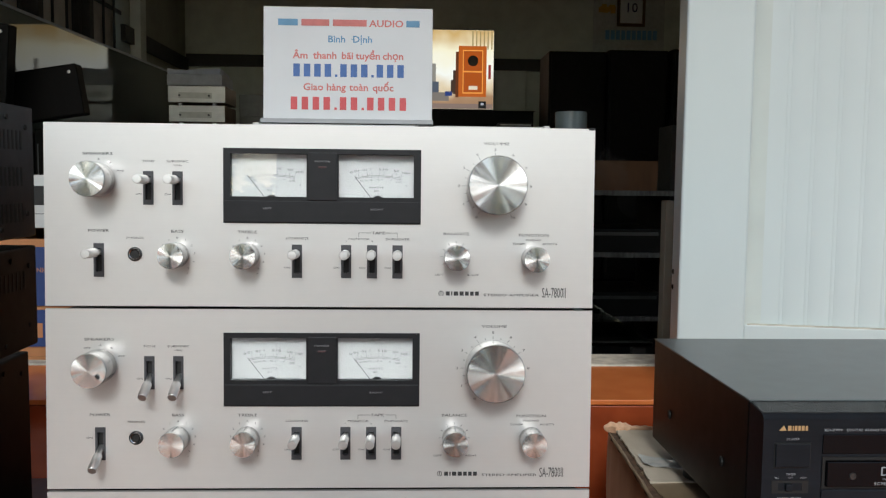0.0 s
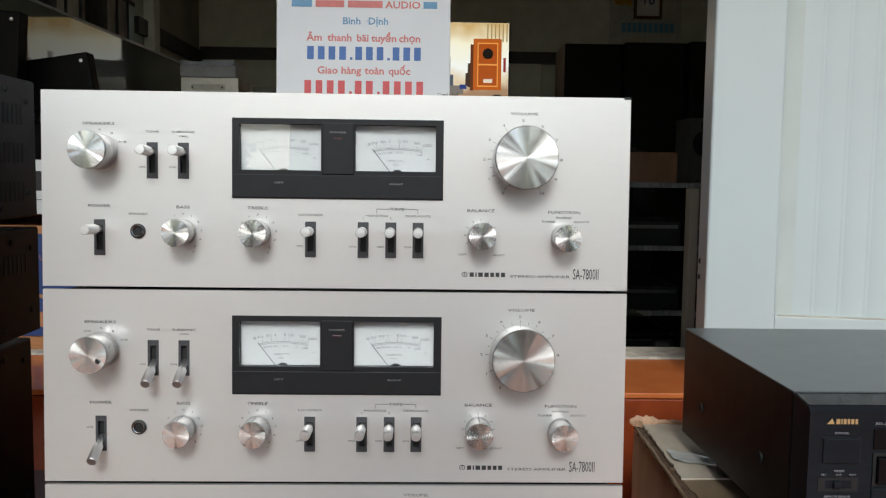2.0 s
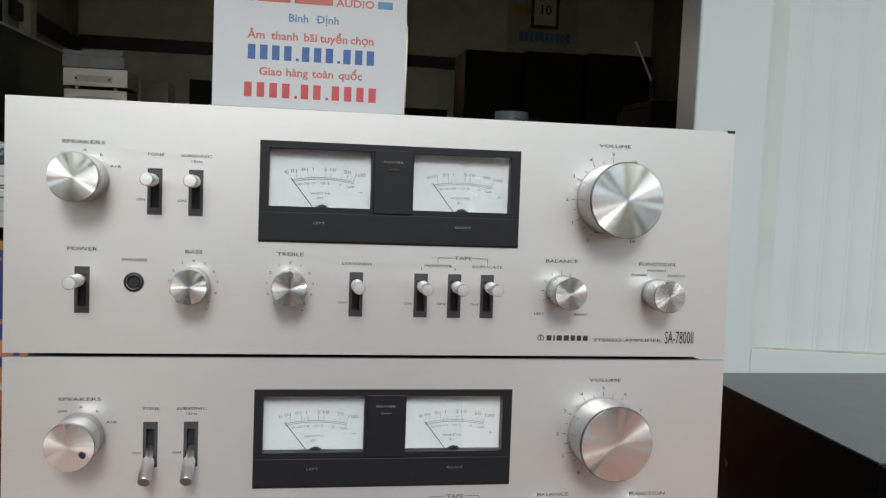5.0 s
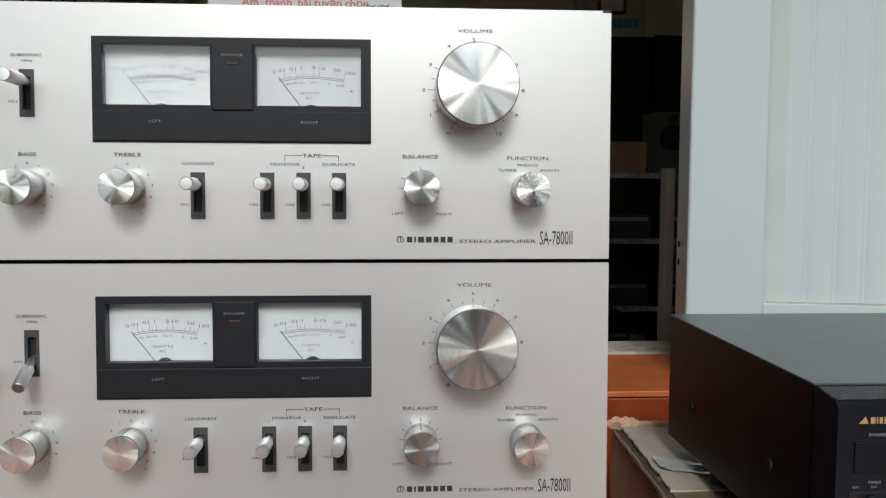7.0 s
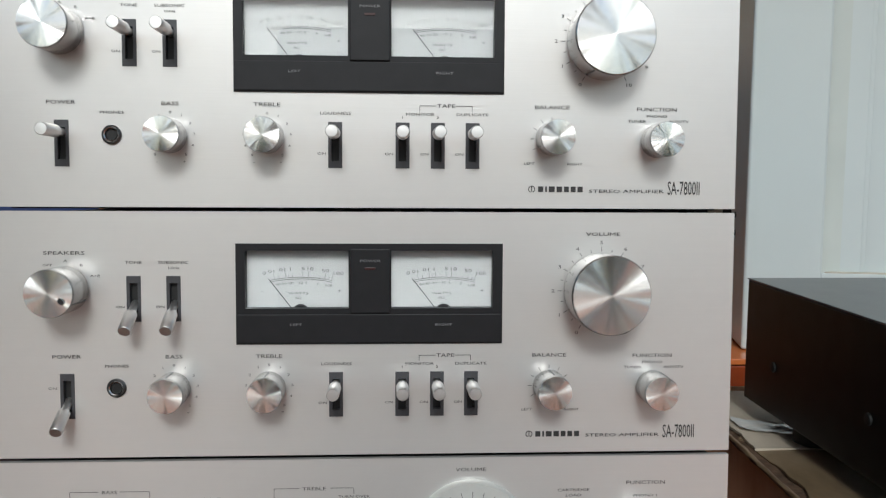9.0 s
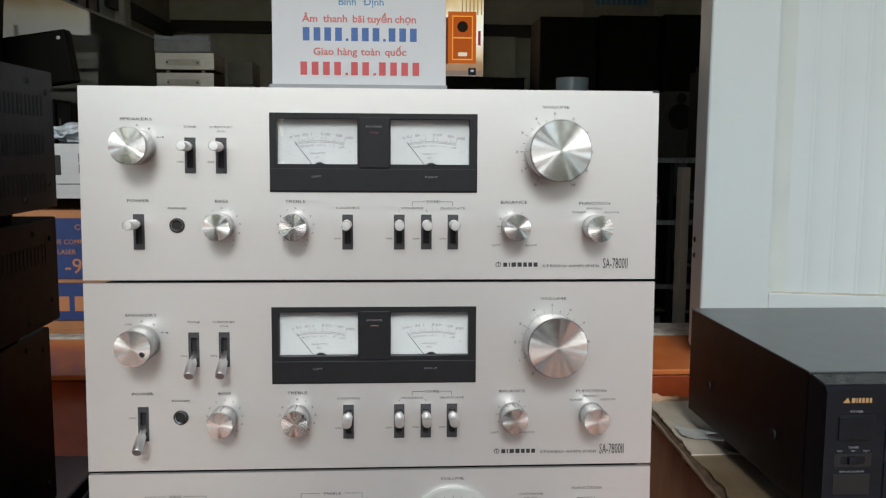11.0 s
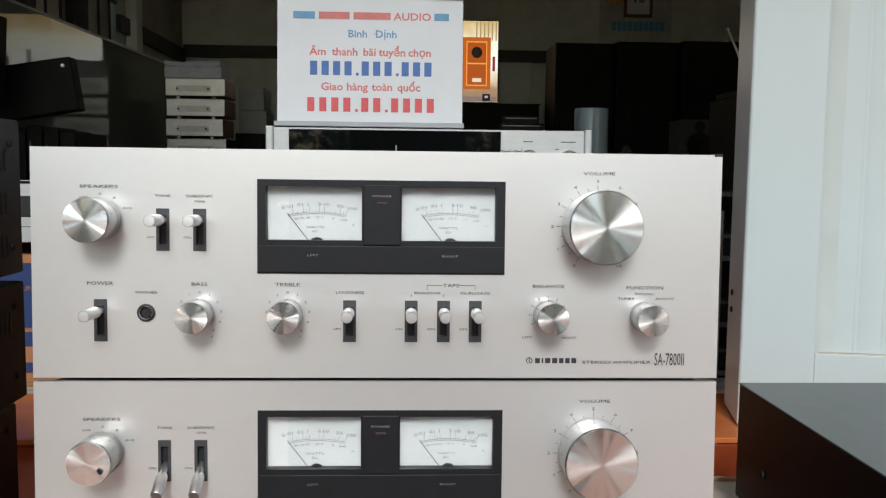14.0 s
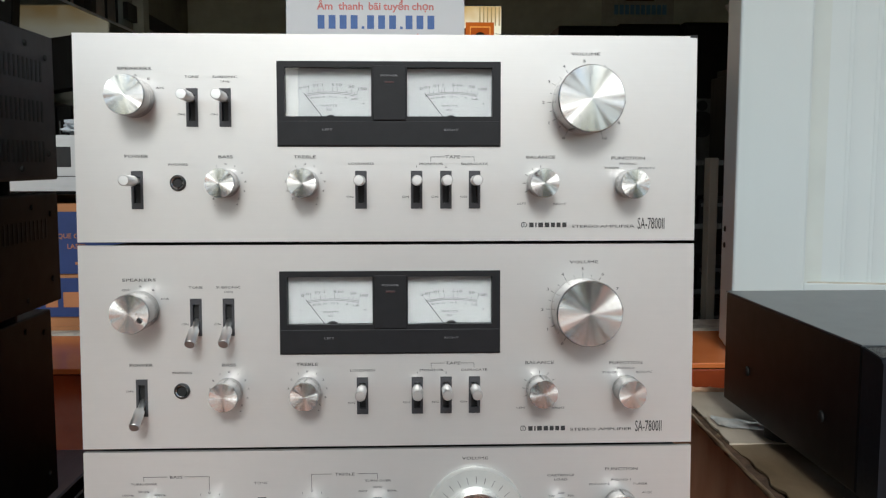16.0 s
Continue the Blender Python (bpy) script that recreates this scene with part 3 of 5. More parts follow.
def amplifier(z, levers, label, marks):
    amp = thing("stereo_amplifier", leaning(z), label, "amplifier", "stack of silver amplifiers")
    slots = [(-0.1326, 0.0907), (-0.1105, 0.0907), (-0.1703, 0.0353), (-0.0196, 0.0353), (0.0183, 0.0353), (0.0383, 0.0353), (0.0580, 0.0353)]
    MX0, MX1, MZ0, MZ1 = -0.0758, 0.0758, 0.0645, 0.1220
    holes = [(MX0 + 0.001, MX1 - 0.001, MZ0 + 0.001, MZ1 - 0.001)] + [(x - 0.003, x + 0.003, z0 - 0.0105, z0 + 0.0105) for x, z0 in slots] + [(-0.1465, -0.1393, 0.0366, 0.0436)]
    part("faceplate", plate_bm(PW, PH, 0.0, 0.004, holes), ALU, amp, "brushed silver aluminium faceplate")
    body(amp)
    # meter window
    W = (-0.0706, -0.0123, 0.0120, 0.0702)
    bz = part("meter_bezel", plate_bm(MX1 - MX0, MZ1 - MZ0, -0.0008, 0.0068, [(W[0], W[1], 0.0205, 0.0535), (W[2], W[3], 0.0205, 0.0535)]), BEZEL, amp, "black meter surround", at=((MX0 + MX1) / 2, 0, MZ0))
    part("centre_block", box_bm(-0.0112, 0.0112, -0.0022, -0.0009, 0.0178, 0.0545, 0.0005), BEZEL, bz)
    part("lower_panel", box_bm(MX0 + 0.0005, MX1 - 0.0005, -0.0018, -0.0009, 0.0008, 0.0172, 0.0004), BEZEL, bz)
    part("power_lamp", box_bm(-0.003, 0.003, -0.0026, -0.0021, 0.0427, 0.0440, 0.0002), LED, bz, "unlit dark red lamp")
    legends(bz, [("POWER", 0, 0.0478, 0.0014), ("LEFT", -0.0419, 0.0115, 0.0014), ("RIGHT", 0.0419, 0.0113, 0.0014)], -0.0024, 1.7, DIMINK, "pale printed word")
    for a, b in ((W[0], W[1]), (W[2], W[3])):
        meter(amp, "meter", a, b, MZ0 + 0.0205, MZ0 + 0.0535)
        g = part("meter_glass", box_bm(a - 0.0005, b + 0.0005, 0.0005, 0.0012, MZ0 + 0.0200, MZ0 + 0.0540), PANE, amp, "clear meter window")
        g.visible_shadow = False
    # knobs
    knob(amp, -0.1698, 0.0965, 0.0131, 0.0258, marks[0])
    knob(amp, -0.1110, 0.0396, 0.0097, 0.0212, 0)
    knob(amp, -0.0575, 0.0396, 0.0097, 0.0212, 0)
    knob(amp, 0.1332, 0.0948, 0.0222, 0.0262, marks[1])
    knob(amp, 0.1034, 0.0396, 0.0097, 0.0212, 0)
    knob(amp, 0.1640, 0.0388, 0.0097, 0.0212, 25)
    for (x, z0), d in zip(slots, levers):
        switch(amp, x, z0, d)
    j = part("headphone_jack", lathe_bm([(0.0054, -0.0001), (0.0054, -0.0012), (0.0046, -0.0018), (0.0038, -0.0012), (0.0033, -0.0005), (0.0032, 0.004)], 36, "Y", False), RIM, amp, "dark ringed headphone socket", True, (-0.1429, 0, 0.0401))
    part("hole", lathe_bm([(0.0029, -0.0006), (0.0029, 0.0045)], 24), DARK, j)
    part("ring", lathe_bm([(0.0044, -0.0014), (0.0040, -0.0024), (0.0034, -0.0020), (0.0031, -0.0008)], 36, "Y", False), TURNED, j, "thin metal ring")
    # printing
    y = -0.0004
    t = [("SPEAKERS", -0.1705, 0.1166, 0.0020, 1.85), ("OFF", -0.1796, 0.1098, 0.0014), ("A", -0.1698, 0.1122, 0.0014), ("B", -0.1612, 0.1098, 0.0014), ("A+B", -0.1536, 0.1037, 0.0014),
         ("TONE", -0.1325, 0.1113, 0.0016), ("SUBSONIC", -0.1104, 0.1113, 0.0016), ("15Hz", -0.1104, 0.1082, 0.0014), ("ON", -0.1400, 0.0861, 0.0014), ("ON", -0.1180, 0.0861, 0.0014),
         ("POWER", -0.1704, 0.0580, 0.0021), ("ON", -0.1785, 0.0400, 0.0014), ("PHONES", -0.1427, 0.0525, 0.0016), ("BASS", -0.1109, 0.0577, 0.0021), ("TREBLE", -0.0575, 0.0577, 0.0021),
         ("LOUDNESS", -0.0194, 0.0531, 0.0016), ("ON", -0.0272, 0.0305, 0.0014), ("1", 0.0183, 0.0511, 0.0014), ("MONITOR", 0.0282, 0.0529, 0.0016), ("2", 0.0383, 0.0511, 0.0014),
         ("DUPLICATE", 0.0578, 0.0529, 0.0016), ("TAPE", 0.0430, 0.0577, 0.0021), ("ON", 0.0107, 0.0305, 0.0014), ("ON", 0.0307, 0.0305, 0.0014), ("ON", 0.0505, 0.0305, 0.0014),
         ("VOLUME", 0.1340, 0.1276, 0.0020, 1.8), ("BALANCE", 0.1034, 0.0575, 0.0021), ("LEFT", 0.0905, 0.0256, 0.0014), ("RIGHT", 0.1168, 0.0254, 0.0014), ("FUNCTION", 0.1640, 0.0569, 0.0021),
         ("PHONO", 0.1640, 0.0530, 0.0015), ("TUNER", 0.1525, 0.0501, 0.0015), ("AUX/TV", 0.1768, 0.0501, 0.0015), ("STEREO AMPLIFIER", 0.1470, 0.0100, 0.0019, 1.95), ("SA-7800II", 0.1806, 0.0120, 0.0078, 0.44)]
    for i in range(11):
        a = radians(-150 + 30 * i)
        t.append((str(i), 0.1332 + 0.0280 * math.sin(a), 0.0948 + 0.0280 * math.cos(a), 0.0019))
    for cx in (-0.1109, -0.0575):
        for i, s in zip(range(-5, 6), "54321012345"):
            a = radians(28 * i)
            t.append((s, cx + 0.0132 * math.sin(a), 0.0396 + 0.0132 * math.cos(a), 0.0014))
        t += [("-", cx - 0.0075, 0.0255, 0.0014), ("+", cx + 0.0075, 0.0255, 0.0014)]
    legends(amp, t, y, 1.55, INK)
    bm = bmesh.new()
    for i in range(21):
        a = radians(-150 + 15 * i)
        r1 = 0.0254 if i % 2 == 0 else 0.0243
        stroke(bm, (0.1332 + 0.0228 * math.sin(a), 0.0948 + 0.0228 * math.cos(a)), (0.1332 + r1 * math.sin(a), 0.0948 + r1 * math.cos(a)), 0.0003, y)
    for i in range(-4, 5):
        a = radians(30 * i)
        stroke(bm, (0.1034 + 0.0101 * math.sin(a), 0.0396 + 0.0101 * math.cos(a)), (0.1034 + 0.0122 * math.sin(a), 0.0396 + 0.0122 * math.cos(a)), 0.0003, y)
    for p, q in (((0.0280, 0.0546), (0.0280, 0.0577)), ((0.0280, 0.0577), (0.0375, 0.0577)), ((0.0485, 0.0577), (0.0577, 0.0577)), ((0.0577, 0.0577), (0.0577, 0.0546))):
        stroke(bm, p, q, 0.00028, y)
    tagged(part("tick_marks", bm, INK, amp, "dark grey printed tick marks"), kind="stuff")
    # maker's mark as plain shapes
    lg = bmesh.new()
    arc(lg, 0.0921, 0.0110, 0.0018, 200, 520, 0.0005, y)
    stroke(lg, (0.0921, 0.0095), (0.0921, 0.0130), 0.0005, y)
    x = 0.0958
    for w in (0.0030, 0.0010, 0.0034, 0.0032, 0.0028, 0.0028, 0.0030):
        bars(lg, [(x, x + w, 0.0094, 0.0126)], y)
        x += w + 0.0011
    part("maker_mark", lg, INK, amp, "black maker's mark")
    return amp


first = amplifier(H - 0.1003, (0, 0, 0, 0, 0, 0, 0), "silver stereo amplifier with two level meters, switch levers raised", (0, -150))
specks = bmesh.new()
rs = random.Random(3)
for k in range(14):
    p = Vector((0.079 + rs.gauss(0, 0.003), 0.002 + rs.uniform(-0.002, 0.002), PH + 0.0004))
    q = p + Vector((rs.gauss(0, 0.003), rs.gauss(0, 0.001), abs(rs.gauss(0, 0.0012))))
    bmesh.ops.create_cone(specks, segments=5, radius1=0.0003, radius2=0.0001, depth=(q - p).length, cap_ends=True, matrix=Matrix.Translation((p + q) / 2) @ (q - p).to_track_quat("Z", "Y").to_matrix().to_4x4())
part("dust_fluff", specks, DARK, first, "dark dust fluff on the top edge")
part("chipped_corner", box_bm(0.2062, 0.2113, -0.0003, 0.0042, PH - 0.0012, PH + 0.0006, 0.0003), DARK, first, "dark chipped corner")
second = amplifier(H - 0.2425, (1, 1, 1, 0, 0, 0, 0), "silver stereo amplifier with two level meters, three switch levers lowered", (118, -150))

chip = bmesh.new()
for k in range(5):
    cx_, cz_ = -0.1630 + 0.0007 * math.cos(k * 2.1), 0.0925 + 0.0009 * math.sin(k * 1.7)
    chip.faces.new([chip.verts.new((cx_ + 0.0011 * (1 + 0.4 * math.sin(5 * a + k)) * math.cos(a), -0.0275 - 0.00003 * k, cz_ + 0.0011 * (1 + 0.4 * math.sin(3 * a + k)) * math.sin(a))) for a in (0, 1.05, 2.1, 3.14, 4.19, 5.24)])
part("dark_chip", chip, DARK, second, "dark chip on the speaker knob")


def old_amplifier(z):
    amp = thing("stereo_amplifier", leaning(z), "silver stereo amplifier with a large transparent-ringed volume dial", "amplifier", "stack of silver amplifiers")
    part("faceplate", plate_bm(PW, PH, 0.0, 0.004, [(-0.0935, -0.0868, 0.087, 0.1072)]), ALU, amp, "brushed silver aluminium faceplate")
    part("recess", box_bm(-0.095, -0.085, 0.0041, 0.005, 0.085, 0.109), DARK, amp)
    part("push_button", box_bm(-0.0925, -0.0878, -0.004, 0.0040, 0.088, 0.1045, 0.0006), CHROME, amp, "small chromed push button")
    body(amp)
    y = -0.0004
    dial = part("volume_dial", lathe_bm([(0.0345, -0.0002), (0.0347, -0.004), (0.0335, -0.006), (0.0230, -0.0075)], 72), DIALRING, amp, "pale silver dial ring with fine ticks", True, (0.0588, 0, 0.0927))
    tk = bmesh.new()
    for i in range(-11, 12):
        a = radians(13 * i)
        stroke(tk, (0.0245 * math.sin(a), 0.0245 * math.cos(a)), (0.0295 * math.sin(a), 0.0295 * math.cos(a)), 0.0003, -0.0077)
    part("ticks", tk, INK, dial, "dark ticks")
    part("cap", lathe_bm([(0.0222, -0.007), (0.0222, -0.022), (0.0212, -0.0228), (0.0004, -0.0232)], 56), SPUN, dial, "spun aluminium cap", True)
    for x, r in ((-0.1705, 0.0085), (-0.1256, 0.0085), (-0.0552, 0.0085), (-0.0098, 0.0085), (0.1190, 0.0060), (0.1603, 0.0118)):
        knob(amp, x, 0.0985, r, 0.018, 0)
    t = [("BASS", -0.1483, 0.1224, 0.0019), ("TURN OVER", -0.1704, 0.1177, 0.0015), ("200Hz", -0.1705, 0.1124, 0.0014), ("100Hz", -0.1815, 0.1100, 0.0014), ("400Hz", -0.1598, 0.1100, 0.0014),
         ("0", -0.1257, 0.1113, 0.0016), ("1", -0.1320, 0.1098, 0.0014), ("1", -0.1190, 0.1098, 0.0014), ("2", -0.1372, 0.1055, 0.0014), ("2", -0.1140, 0.1055, 0.0014), ("TONE", -0.0903, 0.1175, 0.0016),
         ("TREBLE", -0.0323, 0.1229, 0.0019), ("TURN OVER", -0.0094, 0.1180, 0.0015), ("4kHz", -0.0098, 0.1135, 0.0014), ("2kHz", -0.0200, 0.1108, 0.0014), ("8kHz", 0.0005, 0.1108, 0.0014),
         ("0", -0.0553, 0.1115, 0.0016), ("1", -0.0618, 0.1100, 0.0014), ("1", -0.0485, 0.1100, 0.0014), ("2", -0.0665, 0.1056, 0.0014), ("2", -0.0440, 0.1056, 0.0014),
         ("VOLUME", 0.0584, 0.1330, 0.0021), ("CARTRIDGE", 0.1188, 0.1200, 0.0016), ("LOAD", 0.1188, 0.1169, 0.0016), ("200", 0.1191, 0.1073, 0.0014), ("100", 0.1124, 0.1053, 0.0014), ("300", 0.1258, 0.1053, 0.0014), ("400", 0.1285, 0.1027, 0.0014),
         ("FUNCTION", 0.1617, 0.1240, 0.0021), ("PHONO 1", 0.1617, 0.1162, 0.0015), ("PHONO 2", 0.1463, 0.1132, 0.0015), ("TUNER", 0.1752, 0.1131, 0.0015), ("AUX", 0.1802, 0.1068, 0.0015)]
    legends(amp, t, y, 1.55, INK)
    bm = bmesh.new()
    for p, q in (((-0.1704, 0.1192), (-0.1704, 0.1226)), ((-0.1704, 0.1226), (-0.1545, 0.1226)), ((-0.1422, 0.1226), (-0.1257, 0.1226)), ((-0.1257, 0.1226), (-0.1257, 0.1128)),
                 ((-0.0553, 0.1130), (-0.0553, 0.1231)), ((-0.0553, 0.1231), (-0.0412, 0.1231)), ((-0.0232, 0.1231), (-0.0096, 0.1231)), ((-0.0096, 0.1231), (-0.0096, 0.1194))):
        stroke(bm, p, q, 0.00028, y)
    tagged(part("bracket_lines", bm, INK, amp, "thin printed bracket lines"), kind="stuff")
    return amp


old_amplifier(H - 0.3850)

# ---- bench, deck and boxes in front of the step ----
BENCH = H - 0.3865
bench = thing("bench", pose(0, 0, 0), "low dark brown wooden bench under the stacks", "bench")
for k in range(4):
    part("plank", box_bm(-0.95, 0.225, -0.24 + 0.17 * k, -0.075 + 0.17 * k, BENCH - 0.028, BENCH, 0.003), WOOD, bench)
for x in (-0.9, 0.15):
    for y in (-0.2, 0.39):
        part("leg", box_bm(x, x + 0.05, y, y + 0.05, 0.0, BENCH - 0.0285, 0.003), WOOD, bench)

deck = thing("tape_deck", pose(0.357, 0.012, H - 0.3125), "black digital tape deck with a satin lid on an old carton", "tape deck")
DH = 0.1195
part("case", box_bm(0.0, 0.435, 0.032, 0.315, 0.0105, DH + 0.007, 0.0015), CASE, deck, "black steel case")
lid = part("lid", box_bm(-0.0006, 0.4356, 0.030, 0.316, DH + 0.0071, DH + 0.0085, 0.0006), CASE_TOP, deck, "satin black lid, its reflection put into a paler grey")
fr = bmesh.new()
vs = [(0.0, 0.0105), (0.0, DH), (0.004, DH + 0.004), (0.0299, DH + 0.0068), (0.0299, 0.0105)]
rows = [[fr.verts.new((x, y, z)) for y, z in vs] for x in (0.0, 0.435)]
for i in range(5):
    j = (i + 1) % 5
    fr.faces.new((rows[0][i], rows[0][j], rows[1][j], rows[1][i]))
fr.faces.new(rows[0])
fr.faces.new(rows[1])
bmesh.ops.recalc_face_normals(fr, faces=fr.faces[:])
part("front_panel", fr, DECKFRONT, deck, "black brushed front panel")
part("power_button", box_bm(0.0103, 0.0390, -0.0022, 0.001, DH - 0.0395, DH - 0.0200, 0.0006), DECKFRONT, deck, "square power button")
part("button_frame", plate_bm(0.0306, 0.0212, -0.0006, 0.0, [(-0.0146, 0.0146, 0.0007, 0.0205)]), DARK, deck, at=(0.02465, 0, DH - 0.0404))
tm = part("timer_switch", plate_bm(0.0307, 0.0108, -0.0006, 0.0, [(-0.010, 0.010, 0.0022, 0.0086)]), DARK, deck, at=(0.0237, 0, DH - 0.0617))
part("slider", box_bm(-0.004, 0.001, -0.003, 0.0, 0.0025, 0.0083, 0.0005), DECKFRONT, tm)
part("sensor_window", box_bm(0.0083, 0.0390, -0.0006, 0.001, DH - 0.0850, DH - 0.0680, 0.0004), DARK, deck, "dark remote sensor window")
part("display_window", box_bm(0.0495, 0.330, -0.0010, 0.001, DH - 0.0285, DH - 0.0125, 0.0004), GLOSS, deck, "glossy black display window")
dr = part("cassette_drawer", box_bm(0.0525, 0.30, -0.0040, 0.001, DH - 0.0553, DH - 0.0345, 0.0006), GLOSS, deck, "glossy black cassette drawer")
part("drawer_frame", plate_bm(0.282, 0.0262, -0.0015, 0.0, [(-0.1385, 0.1085, 0.0020, 0.0236)]), DARK, deck, at=(0.1905, 0, DH - 0.0573))
part("drawer_lock", lathe_bm([(0.0030, -0.0041), (0.0026, -0.0050), (0.0018, -0.0050), (0.0014, -0.0044)], 24), RIM, dr, at=(0.0738, 0, DH - 0.0462))
part("lower_panel", box_bm(0.0495, 0.41, -0.0016, 0.0, DH - 0.100, DH - 0.0590, 0.0006), DECKFRONT, deck)
legends(deck, [("POWER", 0.0245, DH - 0.0160, 0.0018, 1.2), ("TIMER", 0.0238, DH - 0.0455, 0.0017, 1.3), ("REC", 0.0123, DH - 0.0484, 0.0014), ("OFF", 0.0236, DH - 0.0484, 0.0014), ("PLAY", 0.0345, DH - 0.0484, 0.0014), ("REMOTE SENSOR", 0.0232, DH - 0.0655, 0.0016, 1.15),
                         ("PHONES", 0.0125, DH - 0.0893, 0.0015), ("OUTPUT LEVEL", 0.0325, DH - 0.0893, 0.0015), ("XD-Z909", 0.0575, DH - 0.0085, 0.0021, 1.3), ("DIGITAL AUDIO TAPE DECK", 0.0925, DH - 0.0085, 0.0021, 1.25)], -0.0011, 1.2, DECKINK, "pale printed word")
legends(dr, [("DAT", 0.1085, DH - 0.0420, 0.0075, 1.1), ("Digital Audio Tape", 0.1085, DH - 0.0485, 0.0015), ("SCMS", 0.0975, DH - 0.0524, 0.0026, 1.3)], -0.0044, 1.2, DECKINK, "pale printed word")
lg = bmesh.new()
lg.faces.new([lg.verts.new((x, -0.0012, z)) for x, z in ((0.0125, DH - 0.0090), (0.0185, DH - 0.0090), (0.0165, DH - 0.0045))])
x = 0.0197
for w in (0.0030, 0.0010, 0.0022, 0.0020, 0.0024, 0.0020):
    bars(lg, [(x, x + w, DH - 0.0090, DH - 0.0050)], -0.0012)
    x += w + 0.0008
part("maker_mark", lg, GOLD, deck, "small gold maker's mark")
for y in (0.09, 0.25):
    part("screw", lathe_bm([(0.005, -0.0003), (0.0045, -0.0018), (0.002, -0.0022)], 20), RUBBER, deck, at=pose(0, y, 0.055, 0, 0, -90))
bv = bmesh.new()
bv.faces.new([bv.verts.new(p) for p in ((0.001, 0.0045, DH + 0.0046), (0.434, 0.0045, DH + 0.0046), (0.434, 0.0292, DH + 0.0073), (0.001, 0.0292, DH + 0.0073))])
bmesh.ops.solidify(bv, geom=bv.faces[:], thickness=0.0004)
part("top_bevel", bv, mat("glossy_smoked_strip", (0.05, 0.052, 0.055), 0.05, 0, 0.1, 30, rough_vary=0.01), deck, "glossy smoked strip along the top")
for x in (0.029, 0.405):
    for y in (0.06, 0.222):
        part("foot", lathe_bm([(0.019, 0.0112), (0.0205, -0.0052)], 24, "Z"), RUBBER, deck, "black rubber foot", True, (x, y, 0))


def carton(name, x0, x1, y0, y1, z0, z1, material, label, seed, warp=0.004, category="carton"):
    c = thing(name, pose(0, 0, 0), label, category)
    bm = box_bm(x0, x1, y0, y1, z0, z1)
    bmesh.ops.subdivide_edges(bm, edges=bm.edges[:], cuts=9, use_grid_fill=True)
    for v in bm.verts:
        d = noise.noise_vector(v.co * 9 + Vector((seed, 0, 0))) * warp
        edge = min(z1 - v.co.z, 0.02) * 50
        v.co += Vector((d.x, d.y, min(d.z, 0) * edge if v.co.z > z0 + 0.001 else 0))
    part("box", bm, material, c, smooth=True)
    return c


old = thing("old_carton", pose(0.326, 0.416, 0, 0, 0, -2.5), "scuffed brown carton with torn edges under the tape deck", "carton")
OT = H - 0.3185


def rag(t, seed, scale=22.0):
    return noise.noise(Vector((t * scale, seed, 0))) + 0.5 * noise.noise(Vector((t * scale * 3.1, seed, 4)))


def ragged_sheet(x0, x1, y0, y1, z, seed, fray=0.004, lift=0.0012):
    """A creased cardboard sheet with uneven torn edges and a visible thickness."""
    bm, nx, ny = bmesh.new(), 14, 30
    grid = []
    for i in range(nx + 1):
        row = []
        for j in range(ny + 1):
            u, v = i / nx, j / ny
            x = x0 + (x1 - x0) * u + fray * rag(v, seed) * (1 - u) ** 3
            y = y0 + (y1 - y0) * v + fray * 1.6 * rag(u, seed + 3) * (1 - v) ** 4
            row.append(bm.verts.new((x, y, z + lift * noise.noise(Vector((x * 25, y * 18, seed))))))
        grid.append(row)
    for i in range(nx):
        for j in range(ny):
            bm.faces.new((grid[i][j], grid[i + 1][j], grid[i + 1][j + 1], grid[i][j + 1]))
    made = bmesh.ops.extrude_face_region(bm, geom=bm.faces[:])
    for v in made["geom"]:
        if isinstance(v, bmesh.types.BMVert):
            v.co.z -= 0.0022
    bmesh.ops.recalc_face_normals(bm, faces=bm.faces[:])
    return bm


bx = box_bm(0.0, 0.535, -0.45, 0.0, 0.0, OT - 0.0065)
bmesh.ops.subdivide_edges(bx, edges=bx.edges[:], cuts=11, use_grid_fill=True)
for v in bx.verts:
    d = noise.noise_vector(v.co * 8 + Vector((3, 0, 0))) * 0.004
    v.co += Vector((d.x, d.y, 0))
part("box", bx, OLDCARTON, old, smooth=True)
part("torn_seam", ragged_sheet(-0.001, 0.05, -0.447, -0.002, OT - 0.0040, 2, 0.0035, 0.0015), TORN, old, "dark torn seam along the edge", True)
part("flap", ragged_sheet(0.0105, 0.53, -0.447, -0.14, OT - 0.0016, 8, 0.006, 0.0032), OLIVE, old, "soiled olive-brown flap", True)
part("flap", ragged_sheet(0.0085, 0.53, -0.192, -0.003, OT, 5, 0.003, 0.0020), WORN, old, "worn pale grey paper flap", True)


